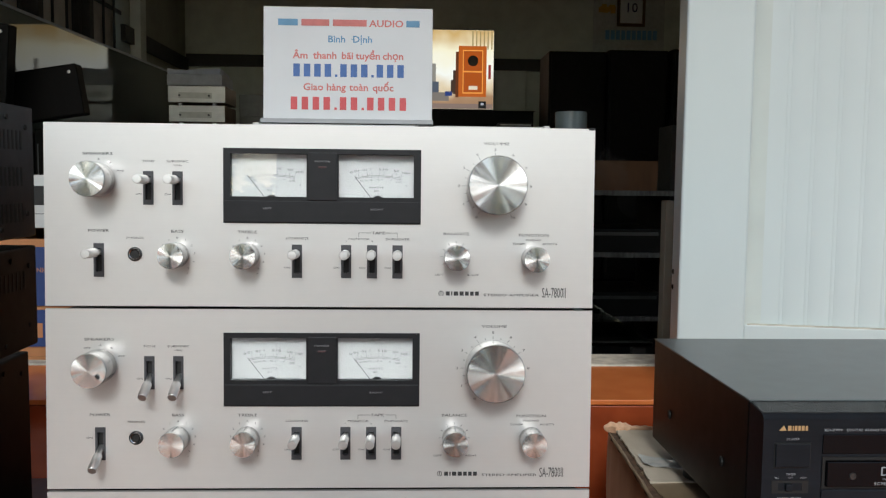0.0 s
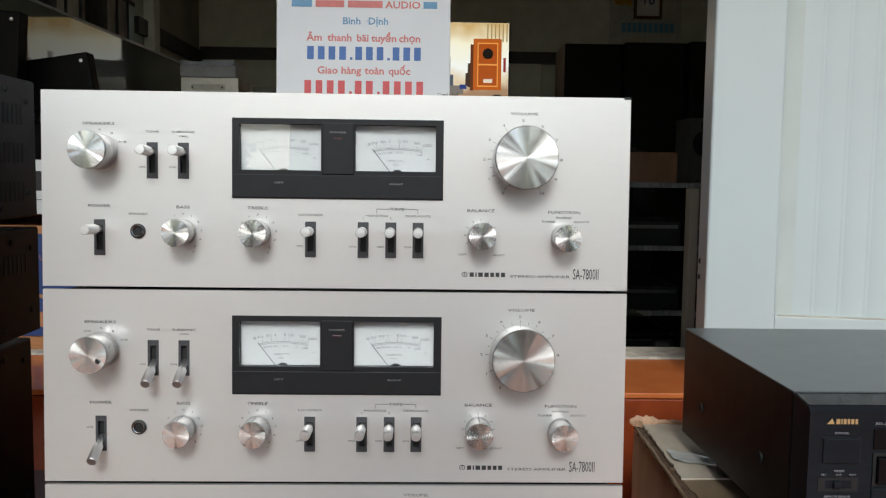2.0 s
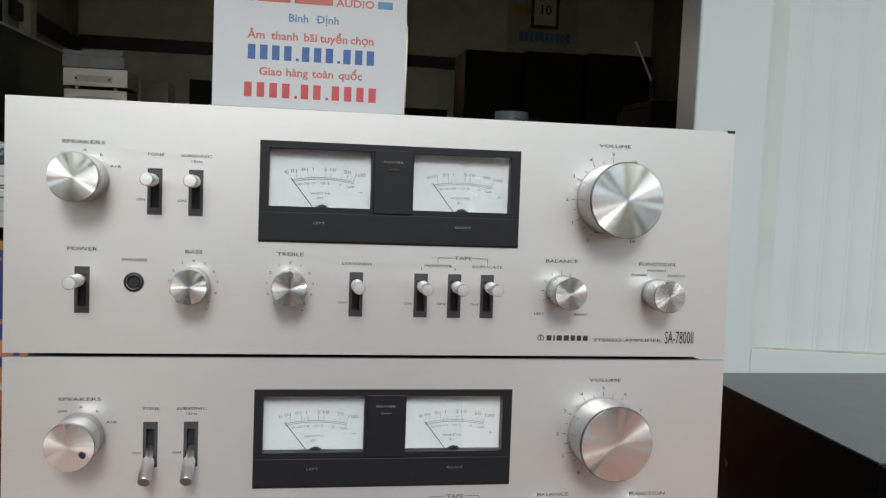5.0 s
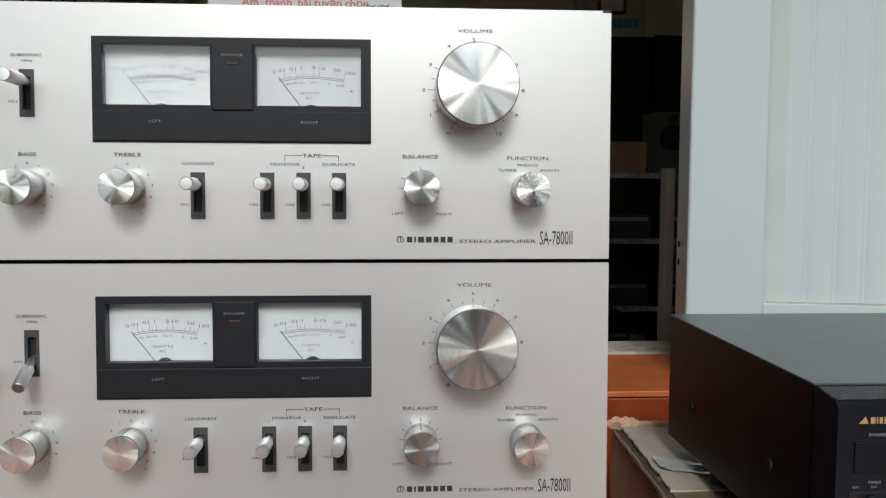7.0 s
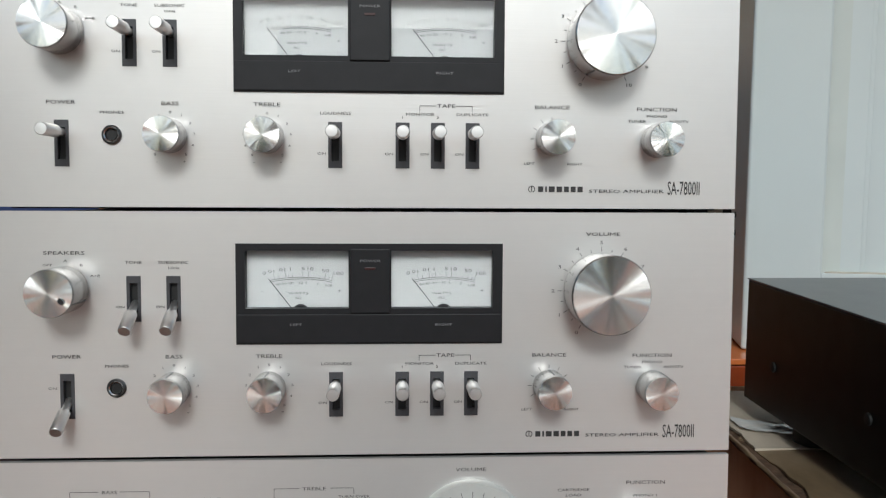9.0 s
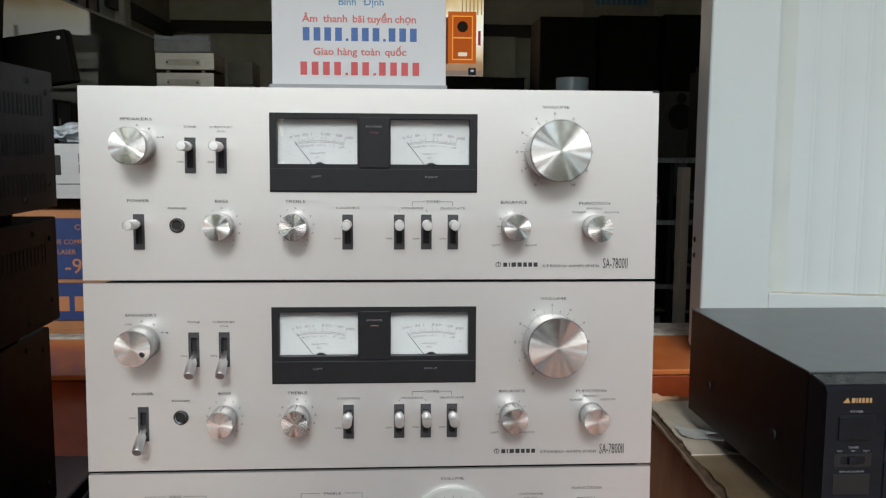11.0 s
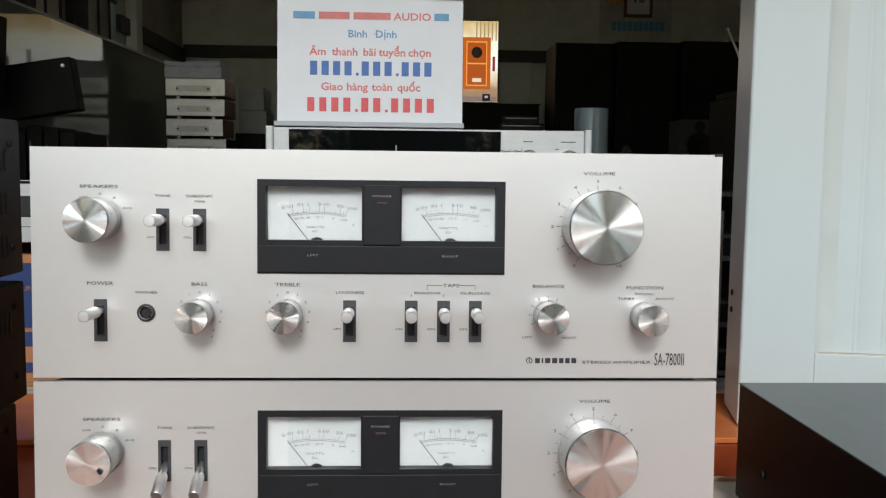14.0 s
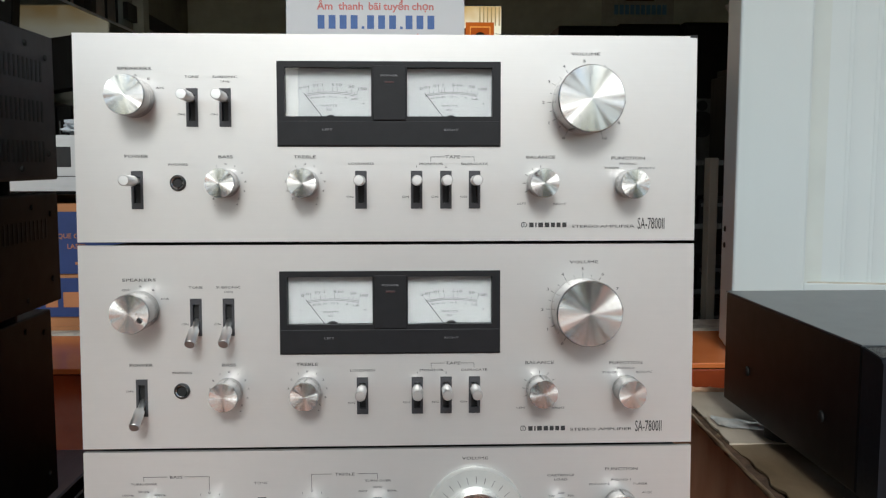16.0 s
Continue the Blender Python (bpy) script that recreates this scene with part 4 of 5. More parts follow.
def frayed_lip(along, x0, x1, z, radius, seed):
    """A crushed, rolled cardboard edge."""
    bm, n_, m_ = bmesh.new(), 60, 9
    rings = []
    for i in range(n_ + 1):
        t = i / n_
        r = radius * (0.8 + 0.35 * noise.noise(Vector((t * 5, seed, 0)))) * (0.35 + 0.65 * min(1.0, 9 * t, 9 * (1 - t)))
        c = x0 + (x1 - x0) * t
        off = radius * 0.8 * noise.noise(Vector((t * 6, seed + 2, 0)))
        ring = []
        for k in range(m_):
            a = 2 * math.pi * k / m_
            q_ = 1 + 0.5 * noise.noise(Vector((c * 160, k * 0.9, seed)))
            w, h = r * q_ * math.cos(a) + off, r * q_ * 1.1 * math.sin(a)
            ring.append(bm.verts.new((c, w, z + h) if along == "x" else (w, c, z + h)))
        rings.append(ring)
    for i in range(n_):
        for k in range(m_):
            q = (k + 1) % m_
            bm.faces.new((rings[i][k], rings[i][q], rings[i + 1][q], rings[i + 1][k]))
    bm.faces.new(rings[0])
    bm.faces.new(rings[-1])
    bmesh.ops.recalc_face_normals(bm, faces=bm.faces[:])
    return bm


part("crushed_edge", frayed_lip("x", -0.004, 0.30, OT + 0.0005, 0.0042, 11), OLDCARTON, old, "crushed brown back edge", True)
part("crushed_edge", frayed_lip("y", -0.45, -0.004, OT - 0.0035, 0.0026, 21), OLIVE, old, "soiled frayed side edge", True)
part("torn_corner", frayed_lip("x", -0.006, 0.030, OT + 0.002, 0.0066, 31), OLDCARTON, old, "torn crumpled corner", True)
tp = bmesh.new()
bmesh.ops.create_grid(tp, x_segments=14, y_segments=6, size=0.5)
for v in tp.verts:
    v.co = Vector((0.052 + 0.078 * v.co.x, -0.148 + 0.034 * v.co.y - 0.035 * v.co.x, OT + 0.0024 + 0.0018 * noise.noise(v.co * 9)))
part("clear_tape", tp, mat("bluish_clear_tape", (0.68, 0.66, 0.60), 0.2, 0, 0.2, 60, (0.25, 1, 1), second=(0.46, 0.52, 0.55), coat=0.4, bump=0.3, bump_scale=60), old, "bluish clear tape", True)


def black_unit(x1, y1, z0, h, label, slots, w=0.43, d=0.46, tilt=0, steel=BLACKCASE):
    u = thing("power_amplifier", pose(x1, y1, z0, 0, 0, tilt), label, "amplifier", "stack of black amplifiers")
    part("case", box_bm(-w, 0, -d, 0, 0.012, h, 0.002), steel, u, "black steel case")
    if slots:
        for r in range(slots):
            z = h - 0.024 - 0.0345 * r
            for k in range(13):
                y = -0.030 - 0.0085 * k
                part("vent_slot", box_bm(-0.001, 0.0004, y - 0.0016, y + 0.0016, z - 0.024 + 0.006, z), DARK, u)
    for y, z in ((-0.020, h - 0.020), (-0.060, h - 0.012), (-0.020, 0.035), (-0.075, 0.022)):
        part("screw", lathe_bm([(0.0028, -0.0001), (0.0024, -0.0014), (0.0008, -0.0016)], 14), RUBBER, u, at=pose(0, y, z, 0, 0, 90))
    for x in (-0.04, -w + 0.04):
        for y in (-0.055, -d + 0.05):
            part("foot", lathe_bm([(0.019, 0.0125), (0.019, 0.0)], 20, "Z"), RUBBER, u, at=(x, y, 0))


black_unit(-0.306, 0.215, H - 0.0735, 0.1385, "black amplifier with rows of side vents on a stack, lit side put into a greyer tone", 3, steel=GREYCASE)
black_unit(-0.323, 0.255, H - 0.1900, 0.1160, "plain black amplifier in a stack", 1)
black_unit(-0.342, 0.275, BENCH, H - 0.1905 - BENCH, "plain black amplifier under a stack", 0)

hs = thing("heat_sink", pose(-0.318, 0.10, BENCH), "black finned heat sink on the bench", "heat sink")
part("base", box_bm(0, 0.075, 0, 0.27, 0.0, 0.008, 0.001), CASE, hs)
for k in range(5):
    part("fin", box_bm(0.004 + 0.016 * k, 0.008 + 0.016 * k, 0.0, 0.27, 0.0081, 0.032, 0.0008), CASE, hs)

# ---- things behind the stack ----
rc = carton("wrapped_carton", -0.235, 0.365, 0.945, 1.33, FLOOR + 0.0005, H - 0.0565, CARTON, "brown carton wrapped in shiny film under the receiver", 11, 0.003)
TAPE = mat("clear_packing_tape", (0.42, 0.23, 0.11), 0.12, 0, 0.2, 40, coat=0.5)
part("tape", box_bm(0.19, 0.25, 0.9385, 0.9415, FLOOR + 0.01, H - 0.06), TAPE, rc, "shiny packing tape")
wr = bmesh.new()
bmesh.ops.create_grid(wr, x_segments=28, y_segments=28, size=0.5)
for v in wr.verts:
    n_ = noise.noise(Vector((v.co.x * 14, v.co.y * 9, 2)))
    v.co = Vector((0.15 + v.co.x * 0.43, 0.934 + 0.014 * abs(n_) - 0.012, FLOOR + 0.14 + v.co.y * 0.255))
pf = part("film", wr, PLASTIC, rc, "crumpled clear film", True)
pf.visible_shadow = False

rcv = thing("receiver", pose(-0.204, 0.875, H - 0.0560), "silver stereo receiver with a long black tuning window", "receiver")
RH, RW = 0.1500, 0.520
part("case", box_bm(0.012, RW - 0.012, 0.011, 0.36, 0.013, RH - 0.004, 0.003), CASE, rcv, "black case")
part("side_panel", box_bm(0.0, 0.0115, -0.006, 0.35, 0.012, RH, 0.002), SILVER, rcv, "silver end panel")
part("side_panel", box_bm(RW - 0.0115, RW, -0.006, 0.35, 0.012, RH, 0.002), SILVER, rcv, "silver end panel")
fp = part("faceplate", plate_bm(RW - 0.0236, RH - 0.066 - 0.002, 0.0, 0.008, [(-0.2245, 0.1140, 0.0035, 0.0795)]), SILVER, rcv, "brushed silver faceplate", at=(RW / 2, 0, 0.066))
tw = part("tuning_window", box_bm(0.0350, 0.3735, 0.003, 0.006, 0.0700, 0.1450), mat("dark_tuning_glass", (0.004, 0.005, 0.005), 0.03, 0, 0.05, 20, rough_vary=0.01), rcv, "glossy black tuning window")
part("window_band", box_bm(0.0352, 0.3733, 0.0015, 0.0029, 0.0700, 0.0800), BEZEL, tw)
part("tuning_pointer", box_bm(0.205, 0.2065, 0.0022, 0.0029, 0.098, 0.122), PALEINK, tw, "thin pale pointer")
legends(tw, [("STEREO", 0.278, 0.0750, 0.0030, 1.3), ("RECEIVER", 0.306, 0.0750, 0.0030, 1.3)], 0.0012, 1.3, PALEINK, "pale printed word")
lg = bars(bmesh.new(), [(0.240 + 0.0042 * k, 0.2432 + 0.0042 * k, 0.0728, 0.0772) for k in range(6)] + [(0.327, 0.338, 0.0730, 0.0770)], 0.0012)
part("maker_mark", lg, PALEINK, tw, "pale maker's mark")
lo = part("lower_panel", box_bm(0.0118, RW - 0.0118, -0.010, 0.0105, 0.0130, 0.0645, 0.002), SILVER, rcv, "lower silver control panel")
for k in range(9):
    x = 0.04 + 0.054 * k
    part("small_knob", lathe_bm([(0.0075, -0.0101), (0.007, -0.022), (0.0004, -0.0225)], 24), SPUN, lo, "small turned knob", True, (x, 0, 0.038))
part("lettering", bars(bmesh.new(), [(0.03 + 0.054 * k, 0.05 + 0.054 * k, 0.0545, 0.0562) for k in range(9)], -0.0103), INK, lo, "small dark legends")
for x in (0.4175, 0.4825):
    kb = part("knob", lathe_bm([(0.0155, 0.0), (0.0160, -0.003), (0.0160, -0.017), (0.0150, -0.018)], 40), TURNED, rcv, "turned aluminium knob", True, (x, 0, 0.1010))
    part("cap", lathe_bm([(0.0147, -0.0178), (0.0004, -0.0187)], 40), SPUN, kb, "spun aluminium cap", True)
part("lettering", bars(bmesh.new(), [(0.4095, 0.4255, 0.1295, 0.1308), (0.4705, 0.4945, 0.1295, 0.1308), (0.462, 0.468, 0.118, 0.1192), (0.497, 0.503, 0.112, 0.1132)], -0.0004), INK, rcv, "small dark legends")
for x in (0.06, RW - 0.06):
    for y in (0.05, 0.3):
        part("foot", lathe_bm([(0.014, 0.0132), (0.015, 0.0)], 20, "Z"), RUBBER, rcv, at=(x, y, 0))

# printed sign, standing on the receiver; its numbers are plain bars
sg = thing("shop_sign", pose(-0.1895, 0.895, H + 0.0942, -3, 0, 0), "white printed shop sign in a clear stand on the receiver", "sign")
part("board", box_bm(0.0, 0.298, 0.0, 0.004, 0.0085, 0.2055, 0.0008), PAPER, sg, "white printed sheet")
part("base_strip", box_bm(-0.004, 0.300, -0.010, 0.05, 0.0, 0.0080, 0.001), GREYEDGE, sg, "grey base strip")
SX = lambda cx: (cx - 105) / 2081
SZ = lambda cy: 0.2055 - (cy - 5) / 2081
legends(sg, [("AUDIO", SX(555), SZ(62), 0.0118, 1.12)], -0.0006, 1.1, PALERED, "faded red word", 0.03)
legends(sg, [("Bình", SX(372), SZ(121), 0.0118, 1.05), ("Dịnh", SX(467), SZ(121), 0.0118, 1.05)], -0.0006, 1.1, PALEBLUE, "faded blue word", 0.025)
part("letter_stroke", bars(bmesh.new(), [(SX(426), SX(438), SZ(122.5), SZ(120))], -0.0006), PALEBLUE, sg, "short blue stroke")
for x0, x1, m_ in ((243, 345, PALERED), (358, 482, PALERED), (158, 230, PALEBLUE), (628, 677, PALEBLUE)):
    part("name_bar", bars(bmesh.new(), [(SX(x0), SX(x1), SZ(74), SZ(50))], -0.0006), m_, sg, "plain printed bar")
legends(sg, [("Âm", SX(240), SZ(181), 0.0122, 1.06), ("thanh", SX(330), SZ(181), 0.0122, 1.06), ("bãi", SX(412), SZ(181), 0.0122, 1.06), ("tuyển", SX(488), SZ(181), 0.0122, 1.06), ("chọn", SX(580), SZ(181), 0.0122, 1.06),
             ("Giao", SX(287), SZ(297), 0.0122, 1.06), ("hàng", SX(371), SZ(297), 0.0122, 1.06), ("toàn", SX(455), SZ(297), 0.0122, 1.06), ("quốc", SX(544), SZ(297), 0.0122, 1.06)], -0.0006, 1.0, PALERED, "faded red word", 0.03)
for cy, m_, x0, x1 in ((237, BLUE, 214, 634), (358, RED, 205, 645)):
    xs, q = [], x0
    for k in range(12):
        dot = k in (4, 8) if cy == 237 else k in (4, 7)
        w = 17 if dot else 34
        xs.append((SX(q), SX(q + (9 if dot else 24)), SZ(cy + 23), SZ(cy + 14) if dot else SZ(cy - 24)))
        q += w * (x1 - x0) / (10 * 34 + 2 * 17)
    for q in xs:
        part("number_bar", bars(bmesh.new(), [q], -0.0006), m_, sg, "bold printed bar")

# silver disc player on its printed carton
bx = carton("printed_carton", -0.875, -0.368, 0.868, 1.30, FLOOR + 0.006, H - 0.113, CARTON, "brown carton with dark blue printing on the floor", 21, 0.002)
Y = 0.8645
part("print_panel", bars(bmesh.new(), [(-0.640, -0.437, H - 0.229, H - 0.126), (-0.86, -0.369, H - 0.301, H - 0.236)], Y), NAVY, bx, "navy printed panels")
legends(bx, [("COMPACT", -0.487, H - 0.141, 0.009, 1.1), ("UNIQUE COMPACT", -0.535, H - 0.166, 0.008, 1.0), ("LASER", -0.535, H - 0.183, 0.008, 1.0), ("-94", -0.515, H - 0.207, 0.026, 1.0)], Y - 0.0007, 1, TAN, "tan printed word", 0.01)
x = -0.62
for w, h_ in ((0.022, 0.017), (0.02, 0.017), (0.026, 0.017), (0.026, 0.017), (0.024, 0.017), (0.012, 0.024), (0.022, 0.017)):
    part("name_bar", bars(bmesh.new(), [(x, x + w, H - 0.285, H - 0.285 + 1.5 * h_)], Y - 0.0007), TAN, bx, "tan printed bar")
    x += w + 0.009
part("script_label", bars(bmesh.new(), [(-0.434, -0.369, H - 0.226, H - 0.184)], Y), OCHRE, bx, "dark label with a script flourish")
part("carton_edge", box_bm(-0.87, -0.370, 0.862, 0.90, FLOOR + 0.0062, FLOOR + 0.012), CARTON, bx)

cd = thing("disc_player", pose(-0.372, 0.85, H - 0.113), "silver disc player on a brown carton", "disc player")
part("case", box_bm(-0.430, -0.001, 0.006, 0.39, 0.0215, 0.1085, 0.0015), CASE, cd, "dark case")
part("top_frame", plate_bm(0.43, 0.384, 0.0, 0.0015, [(-0.200, 0.200, 0.030, 0.36)]), SILVER, cd, "silver edge of the lid", at=pose(-0.2155, 0.006, 0.1105, -90, 0, 0))
part("front_panel", plate_bm(0.431, 0.0905, 0.0, 0.0058, [(-0.120, -0.000, 0.033, 0.075)]), SILVER, cd, "champagne silver front", at=(-0.2155, 0, 0.0213))
part("display", box_bm(-0.336, -0.215, 0.002, 0.005, 0.054, 0.0967), DARK, cd, "black display window")
part("display", box_bm(-0.2135, -0.161, -0.0004, 0.002, 0.060, 0.0930), DARK, cd, "black display window")
part("slot_line", box_bm(-0.43, -0.0005, -0.0006, 0.001, 0.0445, 0.0458), RIM, cd)
for z in (0.0655, 0.0830):
    part("button", box_bm(-0.1300, -0.0330, -0.003, 0.001, z, z + 0.0115, 0.001), SILVER, cd, "long silver key")
    part("button_edge", plate_bm(0.101, 0.0150, -0.0009, 0.0, [(-0.049, 0.049, 0.0012, 0.0138)]), RIM, cd, at=(-0.0815, 0, z - 0.0018))
for x in (-0.38, -0.05):
    for y in (0.05, 0.33):
        part("foot", lathe_bm([(0.022, 0.0218), (0.024, 0.016), (0.024, 0.0)], 28, "Z"), TURNED, cd, "turned metal foot", True, (x, y, 0))

bag = bmesh.new()
bmesh.ops.create_icosphere(bag, subdivisions=4, radius=1)
for v in bag.verts:
    n_ = 1 + 0.30 * noise.noise(v.co * 2.6) + 0.16 * noise.noise(v.co * 7)
    v.co = Vector((v.co.x * 0.052 * n_, v.co.y * 0.05 * n_, max(0.0, 0.016 + v.co.z * 0.019 * n_)))
tagged(part("plastic_bag", bag, BAG, None, at=(-0.545, 1.00, H + 0.0006), smooth=False), "crumpled milky plastic bag on the disc player", "plastic bag")

# film roll
roll = thing("film_roll", pose(0.611, 2.25, SHOP), "tall grey roll of wrapping film standing on the floor", "film roll")
part("roll", lathe_bm([(0.052, 0.0), (0.0535, 0.004), (0.0535, 0.920), (0.052, 0.9245), (0.024, 0.9245), (0.024, 0.87)], 48, "Z"), FILM, roll, smooth=True)
part("core", lathe_bm([(0.0235, 0.8), (0.0235, 0.926), (0.019, 0.926), (0.019, 0.85)], 32, "Z"), CARTON, roll, "brown cardboard core")

# low rack with wrapped carton
SHELFEDGE = mat("scuffed_shelf_edge", (0.20, 0.20, 0.19), 0.5, 0, 0.3, 90, (1, 1, 0.2), second=(0.03, 0.03, 0.03))
rk = thing("low_rack", pose(0.70, 2.40, SHOP), "low dark rack with pale shelf edges", "rack")
for z in (0.03, 0.20, 0.43, 0.650):
    part("shelf", box_bm(0.0, 0.62, 0.004, 0.45, z, z + 0.012), SPEAKER, rk)
    part("shelf_edge", box_bm(0.0, 0.62, 0.0, 0.0038, z - 0.004, z + 0.014, 0.001), SHELFEDGE, rk, "pale shelf edge")
for x in (0.0, 0.30, 0.605):
    part("upright", box_bm(x, x + 0.015, 0.006, 0.45, 0.0, 0.649), SPEAKER, rk)
for x, z, w in ((0.03, 0.0425, 0.24), (0.33, 0.0425, 0.25), (0.03, 0.2125, 0.25), (0.33, 0.2125, 0.26), (0.03, 0.4425, 0.25), (0.33, 0.4425, 0.26)):
    pu = thing("shelved_unit", pose(0.70 + x, 2.43, SHOP + z), "dark electronic unit on the rack", "electronic unit")
    part("case", box_bm(0, w, 0, 0.35, 0.0, 0.085, 0.002), CASE, pu)
    part("front_strip", box_bm(0.01, w - 0.01, -0.002, 0.0, 0.06, 0.072), RIM, pu)
wc = carton("small_carton", 0.70, 0.962, 2.44, 2.75, SHOP + 0.6625, SHOP + 0.770, DARKCARTON, "small brown carton wrapped in clear film on the rack", 31, 0.004)
wf, cols = bmesh.new(), []
for i in range(61):
    u, col = i / 60, []
    for j in range(41):
        v = j / 40
        ridge = abs(noise.noise(Vector((u * 9 + v * 3, v * 2.2, 5)))) * 0.016 + abs(noise.noise(Vector((u * 22 + v * 8, v * 5, 9)))) * 0.006
        x = 0.694 + 0.17 * u - 0.03 * v * u
        if v < 0.72:
            p = (x, 2.434 - ridge, SHOP + 0.665 + 0.105 * v / 0.72)
        else:
            w = (v - 0.72) / 0.28
            p = (x + 0.02 * w, 2.434 - ridge + 0.10 * w, SHOP + 0.773 + ridge * 0.8 + 0.045 * math.exp(-((u - 0.55) / 0.16) ** 2) * math.sin(math.pi * w))
        col.append(wf.verts.new(p))
    cols.append(col)
for c0, c1 in zip(cols, cols[1:]):
    for j in range(40):
        wf.faces.new((c0[j], c1[j], c1[j + 1], c0[j + 1]))
wfo = part("film", wf, PLASTIC, wc, "crumpled clear film", False)
wfo.visible_shadow = False
gs = thing("grey_loudspeaker", pose(1.665, 4.60, SHOP), "dim grey floor loudspeaker with a dark round woofer", "loudspeaker")
part("cabinet", box_bm(0, 0.22, 0.0, 0.28, 0.0, 1.037, 0.004), mat("grey_veneer", (0.10, 0.10, 0.095), 0.6), gs)
part("woofer", lathe_bm([(0.078, -0.0005), (0.075, -0.008), (0.062, -0.006), (0.030, 0.0), (0.026, -0.006), (0.001, -0.010)], 40), RUBBER, gs, "dark round woofer", True, (0.10, 0, 0.885))
part("tweeter", lathe_bm([(0.032, -0.0005), (0.030, -0.005), (0.012, -0.003), (0.001, -0.006)], 28), RUBBER, gs, "dark tweeter", True, (0.10, 0, 0.995))

# glass table behind the ledge, beige rack side
gt = thing("glass_table", pose(0.395, 0.99, SHOP), "glass-topped low table behind the tiled ledge", "table")
part("glass_top", box_bm(0, 0.15, 0, 0.75, H - 0.323 - SHOP, H - 0.315 - SHOP, 0.001), glass("green_glass", (0.75, 0.85, 0.80)), gt, "greenish glass top")
for y in (0.01, 0.71):
    part("leg", box_bm(0.115, 0.14, y, y + 0.025, 0, H - 0.3235 - SHOP), IRON, gt)
    part("leg", box_bm(0.01, 0.035, y, y + 0.025, 0, H - 0.3235 - SHOP), IRON, gt)
bp = thing("side_board", pose(0.548, 0.94, SHOP), "narrow beige board standing on edge", "board")
part("board", box_bm(0, 0.016, 0, 0.03, 0, H - 0.037 - SHOP, 0.002), mat("beige_board", (0.30, 0.27, 0.21), 0.55, 0, 0.15, 12), bp)

# large loudspeakers by the back wall
for x, w, h_, yy in ((1.045, 0.40, 1.22, 5.45), (1.465, 0.42, 1.235, 5.45), (1.90, 0.46, 1.24, 5.40), (2.20, 0.44, 0.75, 4.3)):
    h_ += FLOOR - SHOP
    sp = thing("loudspeaker", pose(x, yy, SHOP), "tall black floor loudspeaker with a cloth front", "loudspeaker", "loudspeakers by the wall")
    part("cabinet", box_bm(0, w, 0.006, 0.42, 0.0, h_, 0.006), SPEAKER, sp)
    part("grille", box_bm(0.015, w - 0.015, -0.012, 0.0058, 0.05, h_ - 0.02, 0.006), CLOTH, sp, "black grille cloth")
    part("cone", lathe_bm([(0.13, -0.013), (0.12, -0.018), (0.05, -0.0125), (0.045, -0.014), (0.001, -0.018)], 40), RUBBER, sp, "dark woofer", True, (w / 2, 0, h_ * 0.35))

# covered turntable on a dark cabinet
tc = thing("side_cabinet", pose(1.56, 3.42, SHOP), "dark cabinet carrying a covered turntable", "cabinet")
part("body", box_bm(0, 0.60, 0, 0.45, 0, H + 0.38 - SHOP, 0.004), SPEAKER, tc)
tt = thing("turntable", pose(1.565, 3.44, H + 0.3805), "dark turntable with a chrome arm under smoked plastic", "turntable")
part("plinth", box_bm(0, 0.45, 0, 0.36, 0, 0.03, 0.004), SPEAKER, tt)
part("cover_edge", box_bm(0.0, 0.45, -0.002, 0.001, 0.030, 0.036), RIM, tt, "shiny edge of the cover")
part("arm", lathe_bm([(0.006, 0.0), (0.006, 0.17), (0.011, 0.172), (0.011, 0.205), (0.005, 0.207)], 20, "Z"), CHROME, tt, "chrome tube arm", True, pose(0.020, 0.05, 0.12, 0, -26, 0))
part("arm_post", lathe_bm([(0.018, 0.03), (0.012, 0.05), (0.012, 0.13)], 24, "Z"), IRON, tt, at=(0.025, 0.05, 0))
part("orange_knob", box_bm(0.20, 0.27, 0.02, 0.10, 0.0302, 0.24, 0.006), mat("amber_plastic", (0.55, 0.20, 0.05), 0.4), tt, "amber upright block")

# television
tv = thing("television", pose(-0.30, 6.30, H + 0.535), "lit flat television showing a wooden loudspeaker", "television")
TW, TH = 1.045, 0.635
part("frame", box_bm(0, TW, 0.002, 0.05, 0, TH, 0.004), BEZEL, tv, "thin black frame")
part("screen", box_bm(0.008, TW - 0.004, -0.002, 0.0018, 0.014, TH - 0.008), glow("screen_cream", (1.0, 0.86, 0.62), 0.85), tv, "lit picture of a bright room")
PIC = glow("screen_room", (1, 0.86, 0.62), 0.9)
pn, pl = PIC.node_tree.nodes, PIC.node_tree.links
pc, ps, pr = pn.new("ShaderNodeTexCoord"), pn.new("ShaderNodeSeparateXYZ"), pn.new("ShaderNodeValToRGB")
pw_, pd_ = pn.new("ShaderNodeTexNoise"), pn.new("ShaderNodeMath")
pd_.operation = "MULTIPLY_ADD"
pd_.inputs[1].default_value = 0.25
pw_.inputs["Scale"].default_value = 5
pl.new(pc.outputs["Object"], ps.inputs[0])
pl.new(pc.outputs["Object"], pw_.inputs["Vector"])
pl.new(pw_.outputs["Fac"], pd_.inputs[0])
pl.new(ps.outputs["Z"], pd_.inputs[2])
